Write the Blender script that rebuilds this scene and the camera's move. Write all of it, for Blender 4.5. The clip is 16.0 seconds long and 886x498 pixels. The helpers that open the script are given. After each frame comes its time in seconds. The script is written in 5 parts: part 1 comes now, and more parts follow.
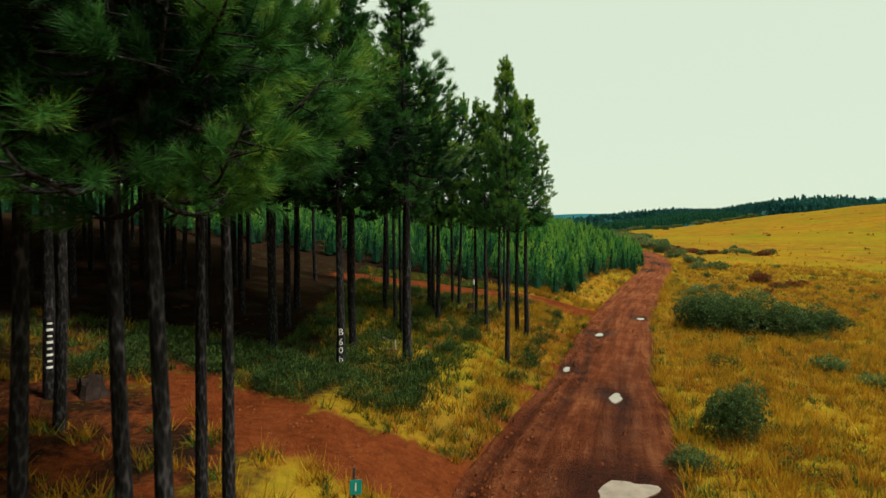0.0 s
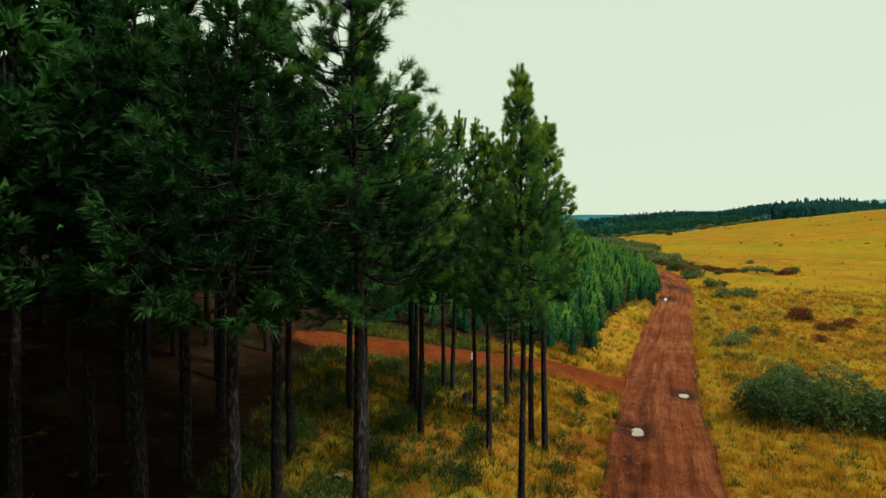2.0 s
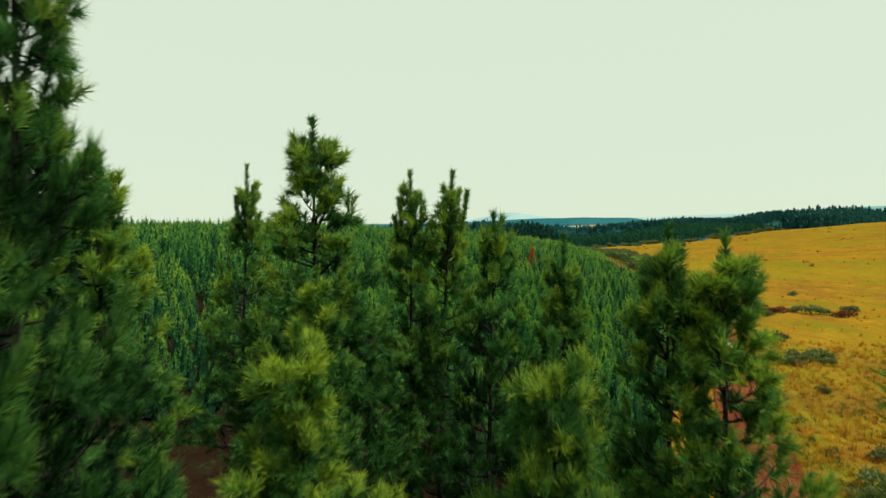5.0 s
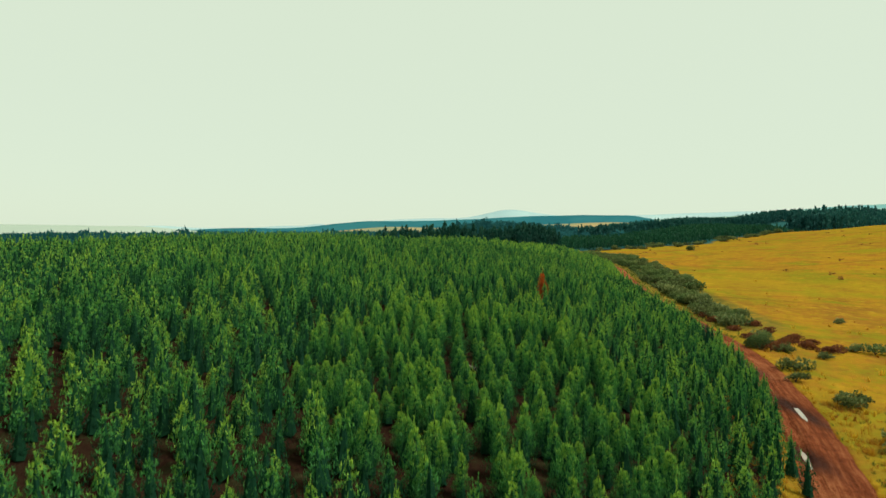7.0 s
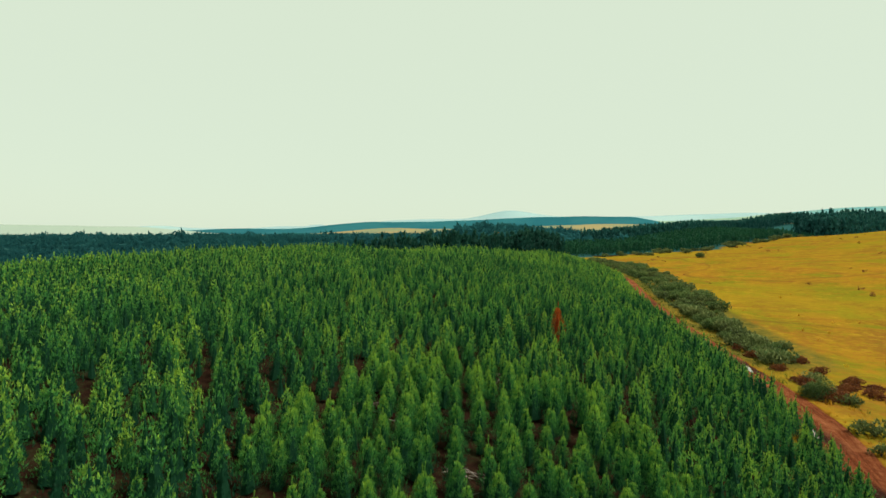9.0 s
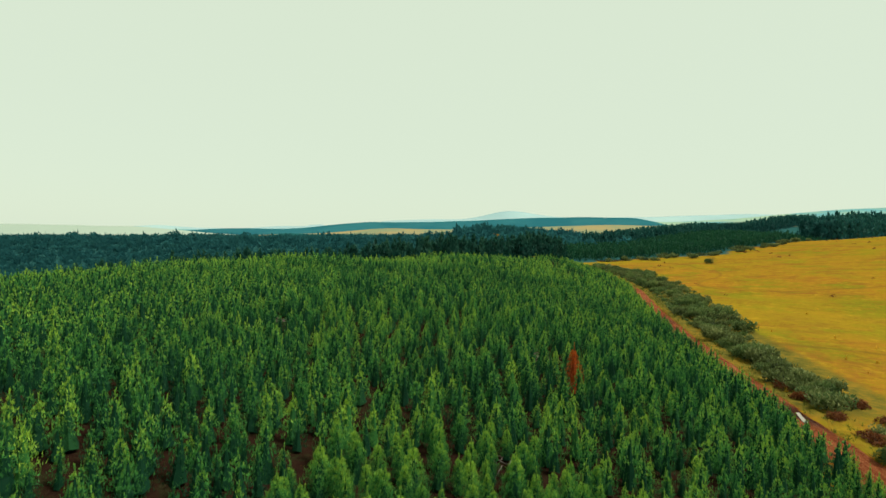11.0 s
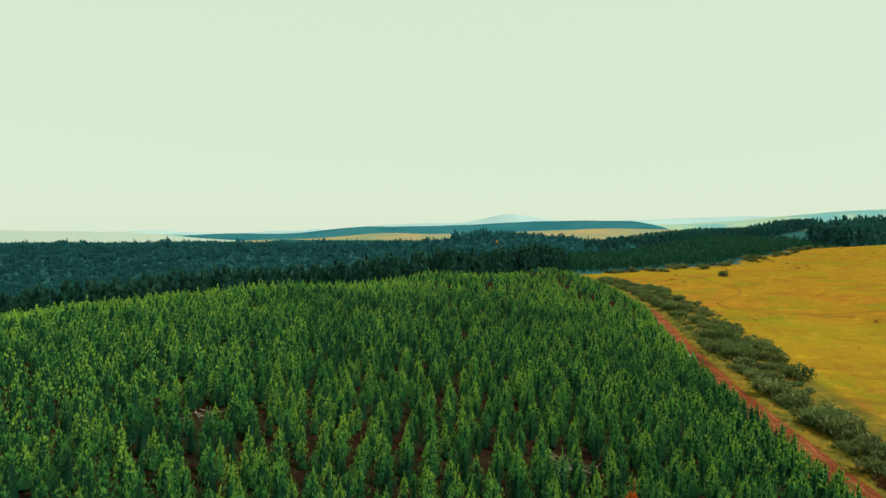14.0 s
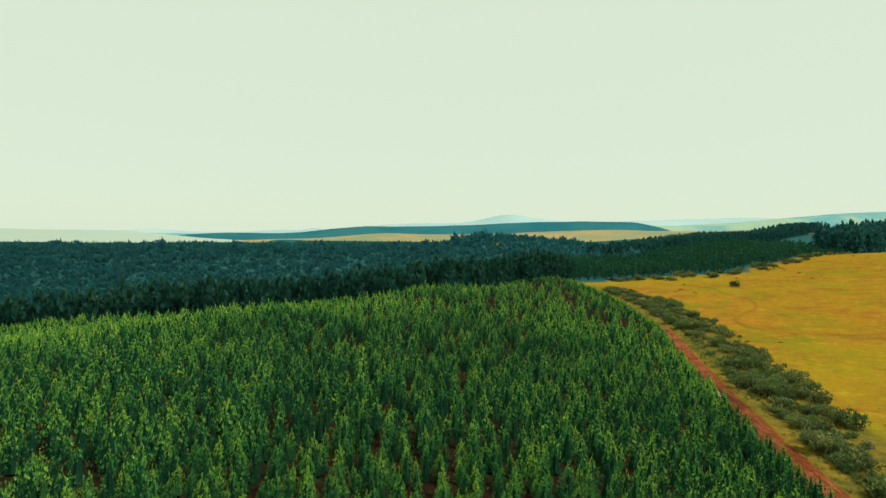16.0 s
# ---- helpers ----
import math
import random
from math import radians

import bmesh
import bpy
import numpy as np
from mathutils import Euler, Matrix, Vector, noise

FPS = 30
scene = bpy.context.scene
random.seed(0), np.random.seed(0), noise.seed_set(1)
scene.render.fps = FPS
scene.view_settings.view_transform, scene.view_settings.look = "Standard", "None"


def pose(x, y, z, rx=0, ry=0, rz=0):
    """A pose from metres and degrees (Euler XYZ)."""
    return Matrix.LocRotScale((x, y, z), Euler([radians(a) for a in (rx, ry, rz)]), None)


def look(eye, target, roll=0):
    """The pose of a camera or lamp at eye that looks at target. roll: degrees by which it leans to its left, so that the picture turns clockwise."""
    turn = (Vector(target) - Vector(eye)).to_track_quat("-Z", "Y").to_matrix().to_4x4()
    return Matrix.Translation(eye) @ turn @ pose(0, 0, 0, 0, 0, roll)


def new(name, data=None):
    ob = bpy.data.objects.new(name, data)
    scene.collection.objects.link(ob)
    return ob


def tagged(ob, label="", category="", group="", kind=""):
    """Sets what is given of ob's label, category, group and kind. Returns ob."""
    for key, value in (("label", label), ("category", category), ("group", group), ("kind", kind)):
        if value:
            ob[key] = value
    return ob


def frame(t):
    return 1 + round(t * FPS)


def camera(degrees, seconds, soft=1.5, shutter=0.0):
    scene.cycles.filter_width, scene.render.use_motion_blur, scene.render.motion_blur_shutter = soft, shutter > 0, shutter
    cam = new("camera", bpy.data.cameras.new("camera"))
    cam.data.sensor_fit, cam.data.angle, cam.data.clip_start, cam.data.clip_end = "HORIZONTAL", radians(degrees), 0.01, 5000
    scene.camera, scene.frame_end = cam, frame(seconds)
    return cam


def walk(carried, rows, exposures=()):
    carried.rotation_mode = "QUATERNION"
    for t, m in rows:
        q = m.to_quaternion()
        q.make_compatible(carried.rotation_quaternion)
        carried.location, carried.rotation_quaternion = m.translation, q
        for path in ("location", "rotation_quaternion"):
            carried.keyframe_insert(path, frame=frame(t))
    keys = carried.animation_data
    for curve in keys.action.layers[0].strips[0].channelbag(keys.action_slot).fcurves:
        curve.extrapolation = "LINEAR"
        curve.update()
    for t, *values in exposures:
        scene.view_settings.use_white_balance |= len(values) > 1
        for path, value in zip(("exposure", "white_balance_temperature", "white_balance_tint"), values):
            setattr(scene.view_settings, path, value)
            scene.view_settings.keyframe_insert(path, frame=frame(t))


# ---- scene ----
cam = camera(75.0, 16.0, shutter=0.2)
PATH = [
    (0, (-0.055, -0.469, 5.085), (-0.057, 1.53, 5.038), -0.5),
    (0.5, (0.097, 1.253, 5.581), (0.096, 3.253, 5.536), -0.7),
    (1, (0.194, 2.911, 6.176), (0.193, 4.911, 6.128), -0.4),
    (1.5, (0.292, 4.746, 6.858), (0.291, 6.745, 6.809), -0.3),
    (2, (0.363, 6.581, 7.447), (0.364, 8.581, 7.4), -0.3),
    (2.5, (0.483, 8.559, 8.086), (0.482, 10.559, 8.039), -0.2),
    (3, (0.575, 10.423, 8.661), (0.572, 12.423, 8.617), -0.1),
    (3.5, (0.669, 12.561, 9.318), (0.664, 14.56, 9.272), 0.1),
    (4, (0.752, 14.513, 9.911), (0.745, 16.513, 9.861), 0.3),
    (4.5, (0.814, 16.98, 10.552), (0.806, 18.979, 10.499), 0.6),
    (5, (0.91, 19.068, 11.087), (0.9, 21.068, 11.041), 0.4),
    (5.2, (0.948, 20.019, 11.356), (0.937, 22.018, 11.309), 0.5),
    (7.3, (1.537, 32.868, 14.233), (1.531, 34.868, 14.175), 0.6),
    (7.5, (1.521, 33.982, 14.375), (1.517, 35.982, 14.322), 0.6),
    (8, (1.587, 36.447, 14.999), (1.584, 38.447, 14.944), 0.6),
    (8.5, (1.69, 38.965, 15.67), (1.685, 40.965, 15.616), 0.7),
    (9, (1.803, 41.236, 16.33), (1.794, 43.235, 16.274), 0.7),
    (9.2, (1.836, 42.195, 16.532), (1.826, 44.194, 16.481), 0.7),
    (11.3, (2.648, 53.298, 18.258), (2.64, 55.297, 18.202), 0.9),
    (11.5, (2.619, 54.282, 18.418), (2.613, 56.282, 18.366), 0.8),
    (12, (2.671, 56.601, 19.015), (2.667, 58.601, 18.964), 0.8),
    (12.5, (2.774, 59.187, 19.623), (2.77, 61.187, 19.575), 0.8),
    (13, (2.908, 61.664, 20.239), (2.903, 63.663, 20.193), 0.7),
    (13.5, (3.041, 64.379, 20.917), (3.037, 66.379, 20.871), 0.7),
    (14, (3.142, 66.938, 21.49), (3.139, 68.938, 21.446), 0.6),
    (14.5, (3.25, 69.652, 22.188), (3.247, 71.651, 22.144), 0.7),
    (15, (3.357, 72.083, 22.806), (3.355, 74.083, 22.763), 0.7),
    (15.5, (3.458, 74.748, 23.507), (3.455, 76.747, 23.463), 0.8),
    (16, (3.547, 77.262, 24.187), (3.545, 79.261, 24.142), 0.9),
]
walk(cam, [(t, look(eye, target, roll)) for t, eye, target, roll in PATH])

# ---- light ----
world = bpy.data.worlds.new("overcast_sky")
scene.world = world
world.use_nodes = True
wt = world.node_tree
wt.nodes.clear()
w_out = wt.nodes.new("ShaderNodeOutputWorld")
w_add = wt.nodes.new("ShaderNodeAddShader")
w_blue = wt.nodes.new("ShaderNodeBackground")
w_cloud = wt.nodes.new("ShaderNodeBackground")
w_sky = wt.nodes.new("ShaderNodeTexSky")
w_sky.sky_type, w_sky.sun_disc = "NISHITA", False
w_sky.sun_elevation, w_sky.sun_rotation = radians(54), radians(110)
w_blue.inputs["Strength"].default_value = 0.008
w_cloud.inputs["Color"].default_value = (0.695, 0.80, 0.625, 1)
w_cloud.inputs["Strength"].default_value = 0.98
wt.links.new(w_sky.outputs[0], w_blue.inputs["Color"])
wt.links.new(w_blue.outputs[0], w_add.inputs[0])
wt.links.new(w_cloud.outputs[0], w_add.inputs[1])
wt.links.new(w_add.outputs[0], w_out.inputs["Surface"])

sun_data = bpy.data.lights.new("sun", "SUN")
sun_data.energy, sun_data.angle, sun_data.color = 4.6, radians(12), (1.0, 0.94, 0.80)
sun = new("sun", sun_data)
sun.matrix_world = look((54, -20, 80), (0, 0, 0))


# ---- materials ----
def material(name, rough=0.8, spec=0.3):
    m = bpy.data.materials.new(name)
    m.use_nodes = True
    nt = m.node_tree
    b = nt.nodes["Principled BSDF"]
    b.inputs["Roughness"].default_value = rough
    b.inputs["Specular IOR Level"].default_value = spec
    return m, nt, b


def node(nt, kind, **settings):
    n = nt.nodes.new(kind)
    for key, value in settings.items():
        if key in n.inputs:
            n.inputs[key].default_value = value
    return n


def noise_of(nt, vector, scale, detail=4.0, rough=0.6):
    n = node(nt, "ShaderNodeTexNoise", Scale=scale, Detail=detail, Roughness=rough)
    nt.links.new(vector, n.inputs["Vector"])
    return n.outputs["Fac"]


def ramp_of(nt, value, stops):
    r = nt.nodes.new("ShaderNodeValToRGB")
    e = r.color_ramp.elements
    e[0].position, e[0].color = stops[0][0], (*stops[0][1], 1)
    e[1].position, e[1].color = stops[-1][0], (*stops[-1][1], 1)
    for p, c in stops[1:-1]:
        e.new(p).color = (*c, 1)
    nt.links.new(value, r.inputs[0])
    return r.outputs[0]


def mix_of(nt, fac, a, b, how="MIX"):
    m = nt.nodes.new("ShaderNodeMix")
    m.data_type, m.blend_type = "RGBA", how
    for socket, v in ((m.inputs[0], fac), (m.inputs[6], a), (m.inputs[7], b)):
        if isinstance(v, (int, float)):
            socket.default_value = v
        elif isinstance(v, tuple):
            socket.default_value = (*v, 1)
        else:
            nt.links.new(v, socket)
    return m.outputs[2]


def math_of(nt, how, a, b=0.0, clamp=False):
    m = nt.nodes.new("ShaderNodeMath")
    m.operation, m.use_clamp = how, clamp
    for socket, v in ((m.inputs[0], a), (m.inputs[1], b)):
        if isinstance(v, (int, float)):
            socket.default_value = v
        else:
            nt.links.new(v, socket)
    return m.outputs[0]


def bump_of(nt, height, strength, distance, target):
    b = node(nt, "ShaderNodeBump", Strength=strength, Distance=distance)
    nt.links.new(height, b.inputs["Height"])
    nt.links.new(b.outputs[0], target.inputs["Normal"])


def attribute_of(nt, name):
    a = nt.nodes.new("ShaderNodeAttribute")
    a.attribute_name = name
    return a.outputs["Fac"]


def needle_material(name, old, mid, fresh, through_light=0.3, scale=0.15, gloss=0.12, single=0.35):
    """Leaf or needle: old growth to fresh tips, and any painted light, along the attribute tip, varied from tuft to
    tuft and tree to tree.
    """
    m, nt, b = material(name, 0.6, gloss)
    geo = nt.nodes.new("ShaderNodeNewGeometry")
    info = nt.nodes.new("ShaderNodeObjectInfo")
    spread = noise_of(nt, geo.outputs["Position"], scale, 2.0)
    island = geo.outputs["Random Per Island"]
    f = math_of(nt, "ADD", attribute_of(nt, "tip"), math_of(nt, "MULTIPLY", math_of(nt, "SUBTRACT", island, 0.5), single))
    f = math_of(nt, "ADD", f, math_of(nt, "MULTIPLY", math_of(nt, "SUBTRACT", info.outputs["Random"], 0.5), 0.25))
    f = math_of(nt, "ADD", f, math_of(nt, "MULTIPLY", math_of(nt, "SUBTRACT", spread, 0.5), 0.7), True)
    colour = ramp_of(nt, f, ((0.0, old), (0.5, mid), (1.0, fresh)))
    nt.links.new(colour, b.inputs["Base Color"])
    t = nt.nodes.new("ShaderNodeBsdfTranslucent")
    nt.links.new(colour, t.inputs["Color"])
    s = nt.nodes.new("ShaderNodeMixShader")
    s.inputs[0].default_value = through_light
    nt.links.new(b.outputs[0], s.inputs[1])
    nt.links.new(t.outputs[0], s.inputs[2])
    nt.links.new(s.outputs[0], nt.nodes["Material Output"].inputs["Surface"])
    return m


PINE = needle_material("pine_needles", (0.005, 0.026, 0.009), (0.055, 0.178, 0.036), (0.29, 0.41, 0.034), 0.34, 0.5)
YOUNG = needle_material("young_pine_needles", (0.008, 0.050, 0.024), (0.060, 0.236, 0.052), (0.27, 0.45, 0.052), 0.40, 0.06, 0.12, 0.12)
DEAD = needle_material("dead_needles", (0.22, 0.040, 0.008), (0.42, 0.085, 0.014), (0.55, 0.15, 0.02))
# FOREST, BELT, HILL and BUSHLAND have bluish air haze mixed into their leaf colours
FOREST = needle_material("hazy_forest_leaves", (0.014, 0.076, 0.074), (0.020, 0.102, 0.094), (0.032, 0.135, 0.106), 0.3, 0.012)
BELT = needle_material("hazy_belt_needles", (0.010, 0.055, 0.044), (0.017, 0.080, 0.058), (0.040, 0.125, 0.076), 0.5, 0.012)
HILL = needle_material("hazy_hillside_leaves", (0.010, 0.060, 0.036), (0.016, 0.085, 0.044), (0.030, 0.115, 0.050), 0.3, 0.012)
BUSHLAND = needle_material("hazy_bushland_leaves", (0.023, 0.108, 0.122), (0.026, 0.120, 0.132), (0.034, 0.138, 0.138), 0.8, 0.01, 0.0, 0.2)
BUSH = needle_material("bush_leaves", (0.036, 0.066, 0.022), (0.090, 0.145, 0.045), (0.21, 0.26, 0.075), 0.35, 0.4)
SCRUB = needle_material("grey_scrub_leaves", (0.034, 0.052, 0.020), (0.115, 0.150, 0.050), (0.25, 0.28, 0.10), 0.35, 0.15)
BRACKEN = needle_material("brown_bracken", (0.085, 0.027, 0.013), (0.20, 0.070, 0.024), (0.34, 0.15, 0.045), 0.25, 0.4)
GRASS_DRY = needle_material("dry_grass", (0.22, 0.075, 0.010), (0.42, 0.205, 0.011), (0.66, 0.43, 0.026), 0.45, 0.30)
GRASS_GREEN = needle_material("green_grass", (0.018, 0.040, 0.008), (0.066, 0.110, 0.016), (0.22, 0.23, 0.028), 0.3, 0.5)


def bark_material():
    m, nt, b = material("pine_bark", 0.9, 0.15)
    tc = nt.nodes.new("ShaderNodeTexCoord")
    mp = node(nt, "ShaderNodeMapping", Scale=(1.0, 1.0, 0.34))
    nt.links.new(tc.outputs["Object"], mp.inputs["Vector"])
    v = node(nt, "ShaderNodeTexVoronoi", Scale=26.0)
    nt.links.new(mp.outputs[0], v.inputs["Vector"])
    n = noise_of(nt, mp.outputs[0], 9.0, 6.0, 0.7)
    f = math_of(nt, "ADD", math_of(nt, "MULTIPLY", v.outputs["Distance"], 0.6), math_of(nt, "MULTIPLY", n, 0.6))
    c = ramp_of(nt, f, ((0.30, (0.003, 0.003, 0.003)), (0.62, (0.009, 0.008, 0.008)), (0.86, (0.050, 0.046, 0.050))))
    nt.links.new(c, b.inputs["Base Color"])
    bump_of(nt, f, 0.9, 0.03, b)
    return m


BARK = bark_material()


def plain_material(name, a, bcol, scale, rough=0.8, bump=0.3, spec=0.3):
    m, nt, b = material(name, rough, spec)
    tc = nt.nodes.new("ShaderNodeTexCoord")
    n = noise_of(nt, tc.outputs["Object"], scale, 6.0, 0.65)
    nt.links.new(ramp_of(nt, n, ((0.3, a), (0.7, bcol))), b.inputs["Base Color"])
    bump_of(nt, n, bump, 0.02, b)
    return m


def ground_material():
    """Dry grassland, earth and leaf litter toned for shade, by what grows there (attributes dirt, shade_floor, slash).
    """
    m, nt, b = material("ground", 1.0, 0.0)
    geo = nt.nodes.new("ShaderNodeNewGeometry")
    p = geo.outputs["Position"]
    big, mid, small, fine = noise_of(nt, p, 0.018, 5.0, 0.7), noise_of(nt, p, 0.13, 5.0, 0.65), noise_of(nt, p, 0.9, 5.0, 0.7), noise_of(nt, p, 5.0, 5.0, 0.75)
    f = math_of(nt, "ADD", math_of(nt, "MULTIPLY", big, 0.55), math_of(nt, "MULTIPLY", mid, 0.30))
    f = math_of(nt, "ADD", math_of(nt, "MULTIPLY", small, 0.40), math_of(nt, "SUBTRACT", f, 0.075))
    grass = ramp_of(nt, f, ((0.38, (0.115, 0.125, 0.010)), (0.45, (0.23, 0.180, 0.010)), (0.50, (0.29, 0.180, 0.009)), (0.55, (0.31, 0.140, 0.016)), (0.60, (0.26, 0.165, 0.010)), (0.68, (0.15, 0.060, 0.013))))
    patch = noise_of(nt, p, 0.11, 5.0, 0.75)
    rust = ramp_of(nt, patch, ((0.49, (0, 0, 0)), (0.60, (0.75, 0.75, 0.75))))
    grass = mix_of(nt, rust, grass, (0.19, 0.072, 0.017))
    olive = ramp_of(nt, noise_of(nt, p, 0.075, 5.0, 0.7), ((0.50, (0, 0, 0)), (0.60, (0.85, 0.85, 0.85))))
    grass = mix_of(nt, olive, grass, (0.15, 0.165, 0.010))
    swathe = node(nt, "ShaderNodeMapping", Scale=(0.35, 1.0, 1.0), Rotation=(0.0, 0.0, 0.45))
    nt.links.new(p, swathe.inputs["Vector"])
    band = noise_of(nt, swathe.outputs[0], 0.030, 3.0, 0.55)
    orange = ramp_of(nt, band, ((0.52, (0, 0, 0)), (0.62, (0.45, 0.45, 0.45))))
    grass = mix_of(nt, orange, grass, (0.37, 0.150, 0.014))
    fresh = ramp_of(nt, band, ((0.38, (0.45, 0.45, 0.45)), (0.48, (0, 0, 0))))
    grass = mix_of(nt, fresh, grass, (0.26, 0.215, 0.010))
    tussock = ramp_of(nt, noise_of(nt, p, 0.75, 6.0, 0.75), ((0.50, (0, 0, 0)), (0.66, (0.75, 0.75, 0.75))))
    grass = mix_of(nt, tussock, grass, (0.17, 0.088, 0.012))
    straw = ramp_of(nt, noise_of(nt, p, 0.33, 6.0, 0.75), ((0.54, (0, 0, 0)), (0.68, (0.6, 0.6, 0.6))))
    grass = mix_of(nt, straw, grass, (0.46, 0.285, 0.020))
    path = math_of(nt, "ABSOLUTE", math_of(nt, "SUBTRACT", noise_of(nt, p, 0.010, 1.5, 0.4), 0.5))
    path = math_of(nt, "SUBTRACT", 1.0, math_of(nt, "MULTIPLY", path, 150.0), True)
    path = math_of(nt, "MULTIPLY", path, math_of(nt, "MULTIPLY", mid, 0.9))
    grass = mix_of(nt, path, grass, (0.10, 0.055, 0.016))
    grass = mix_of(nt, math_of(nt, "MULTIPLY", math_of(nt, "SUBTRACT", 1.0, fine), 0.55), grass, (0.13, 0.08, 0.012))
    soil = ramp_of(nt, math_of(nt, "ADD", math_of(nt, "MULTIPLY", small, 0.5), math_of(nt, "MULTIPLY", fine, 0.5)),
                   ((0.32, (0.050, 0.013, 0.005)), (0.5, (0.115, 0.028, 0.009)), (0.7, (0.19, 0.052, 0.016))))
    # pine litter, toned nearly black so tree shade is partly in its colour
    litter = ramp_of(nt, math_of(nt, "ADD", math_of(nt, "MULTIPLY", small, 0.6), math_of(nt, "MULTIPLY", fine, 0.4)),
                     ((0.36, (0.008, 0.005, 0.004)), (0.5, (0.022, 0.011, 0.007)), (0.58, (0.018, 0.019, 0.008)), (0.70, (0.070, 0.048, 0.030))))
    # far woodland floor, given the same haze tint as the far leaves
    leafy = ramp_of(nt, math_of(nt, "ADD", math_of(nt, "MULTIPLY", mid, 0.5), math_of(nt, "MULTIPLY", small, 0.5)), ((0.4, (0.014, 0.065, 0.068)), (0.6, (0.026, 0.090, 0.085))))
    heath = ramp_of(nt, math_of(nt, "ADD", math_of(nt, "MULTIPLY", mid, 0.4), math_of(nt, "MULTIPLY", small, 0.6)), ((0.38, (0.050, 0.055, 0.014)), (0.5, (0.12, 0.10, 0.018)), (0.62, (0.22, 0.13, 0.016))))
    edge = math_of(nt, "MULTIPLY", math_of(nt, "SUBTRACT", math_of(nt, "ADD", math_of(nt, "MULTIPLY", small, 0.6), math_of(nt, "MULTIPLY", fine, 0.4)), 0.5), 1.6)

    def mask(name):
        a = math_of(nt, "ADD", attribute_of(nt, name), edge)
        return math_of(nt, "MULTIPLY", math_of(nt, "SUBTRACT", a, 0.35), 3.5, True)

    c = mix_of(nt, mask("heath"), grass, heath)
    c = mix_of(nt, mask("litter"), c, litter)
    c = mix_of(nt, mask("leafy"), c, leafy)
    c = mix_of(nt, mask("dirt"), c, soil)
    nt.links.new(c, b.inputs["Base Color"])
    bump_of(nt, math_of(nt, "ADD", small, fine), 0.8, 0.12, b)
    return m


def road_material():
    m, nt, b = material("red_earth_road", 0.95, 0.06)
    geo = nt.nodes.new("ShaderNodeNewGeometry")
    p = geo.outputs["Position"]
    lane = nt.nodes.new("ShaderNodeCombineXYZ")
    nt.links.new(attribute_of(nt, "across"), lane.inputs[0])
    nt.links.new(math_of(nt, "MULTIPLY", attribute_of(nt, "run"), 0.07), lane.inputs[1])
    streak = noise_of(nt, lane.outputs[0], 3.2, 5.0, 0.65)
    big, small, fine = noise_of(nt, p, 0.25, 4.0), noise_of(nt, p, 1.6, 6.0, 0.7), noise_of(nt, p, 11.0, 5.0, 0.75)
    f = math_of(nt, "ADD", math_of(nt, "MULTIPLY", big, 0.25), math_of(nt, "ADD", math_of(nt, "MULTIPLY", small, 0.25), math_of(nt, "MULTIPLY", fine, 0.2)))
    f = math_of(nt, "ADD", f, math_of(nt, "MULTIPLY", streak, 0.38))
    c = ramp_of(nt, f, ((0.42, (0.060, 0.013, 0.005)), (0.53, (0.165, 0.042, 0.014)), (0.64, (0.30, 0.105, 0.042))))
    wet = math_of(nt, "MULTIPLY", attribute_of(nt, "wet"), 1.0, True)
    c = mix_of(nt, wet, c, mix_of(nt, 1.0, c, (0.24, 0.19, 0.20), "MULTIPLY"))
    nt.links.new(c, b.inputs["Base Color"])
    nt.links.new(math_of(nt, "SUBTRACT", 0.95, math_of(nt, "MULTIPLY", wet, 0.35)), b.inputs["Roughness"])
    bump_of(nt, math_of(nt, "ADD", streak, math_of(nt, "ADD", small, fine)), 1.0, 0.16, b)
    return m


def water_material():
    m, nt, b = material("muddy_water", 0.04, 0.5)
    geo = nt.nodes.new("ShaderNodeNewGeometry")
    n = noise_of(nt, geo.outputs["Position"], 3.0, 3.0)
    nt.links.new(ramp_of(nt, n, ((0.3, (0.16, 0.095, 0.06)), (0.7, (0.27, 0.18, 0.12)))), b.inputs["Base Color"])
    b.inputs["Coat Weight"].default_value = 1.0
    b.inputs["Coat Roughness"].default_value = 0.02
    return m


GROUND, ROAD, WATER = ground_material(), road_material(), water_material()
STUMP = plain_material("weathered_stump", (0.006, 0.003, 0.002), (0.026, 0.013, 0.009), 9.0, 0.9, 0.8)
CUT = plain_material("cut_wood", (0.10, 0.06, 0.035), (0.22, 0.15, 0.09), 12.0, 0.9, 0.4)
DEADWOOD = plain_material("grey_dead_wood", (0.09, 0.07, 0.06), (0.28, 0.24, 0.21), 5.0, 0.9, 0.5)
POST = plain_material("dark_post", (0.02, 0.017, 0.015), (0.06, 0.05, 0.045), 14.0, 0.85, 0.4)
SIGN = plain_material("green_sign", (0.004, 0.19, 0.15), (0.006, 0.24, 0.19), 6.0, 0.45, 0.05)
PAINT = plain_material("white_paint", (0.55, 0.54, 0.50), (0.78, 0.77, 0.74), 30.0, 0.8, 0.2)


# ---- mesh helpers ----
def link_mesh(name, verts, faces, mats, parent=None, label="", smooth=False):
    me = bpy.data.meshes.new(name)
    me.from_pydata(np.asarray(verts).tolist(), [], [tuple(int(i) for i in f) for f in faces])
    for m in mats if isinstance(mats, (list, tuple)) else [mats]:
        me.materials.append(m)
    if smooth:
        me.polygons.foreach_set("use_smooth", [True] * len(me.polygons))
    me.update()
    ob = new(name, me)
    if parent is not None:
        ob.parent = parent
    if label:
        tagged(ob, label)
    return ob


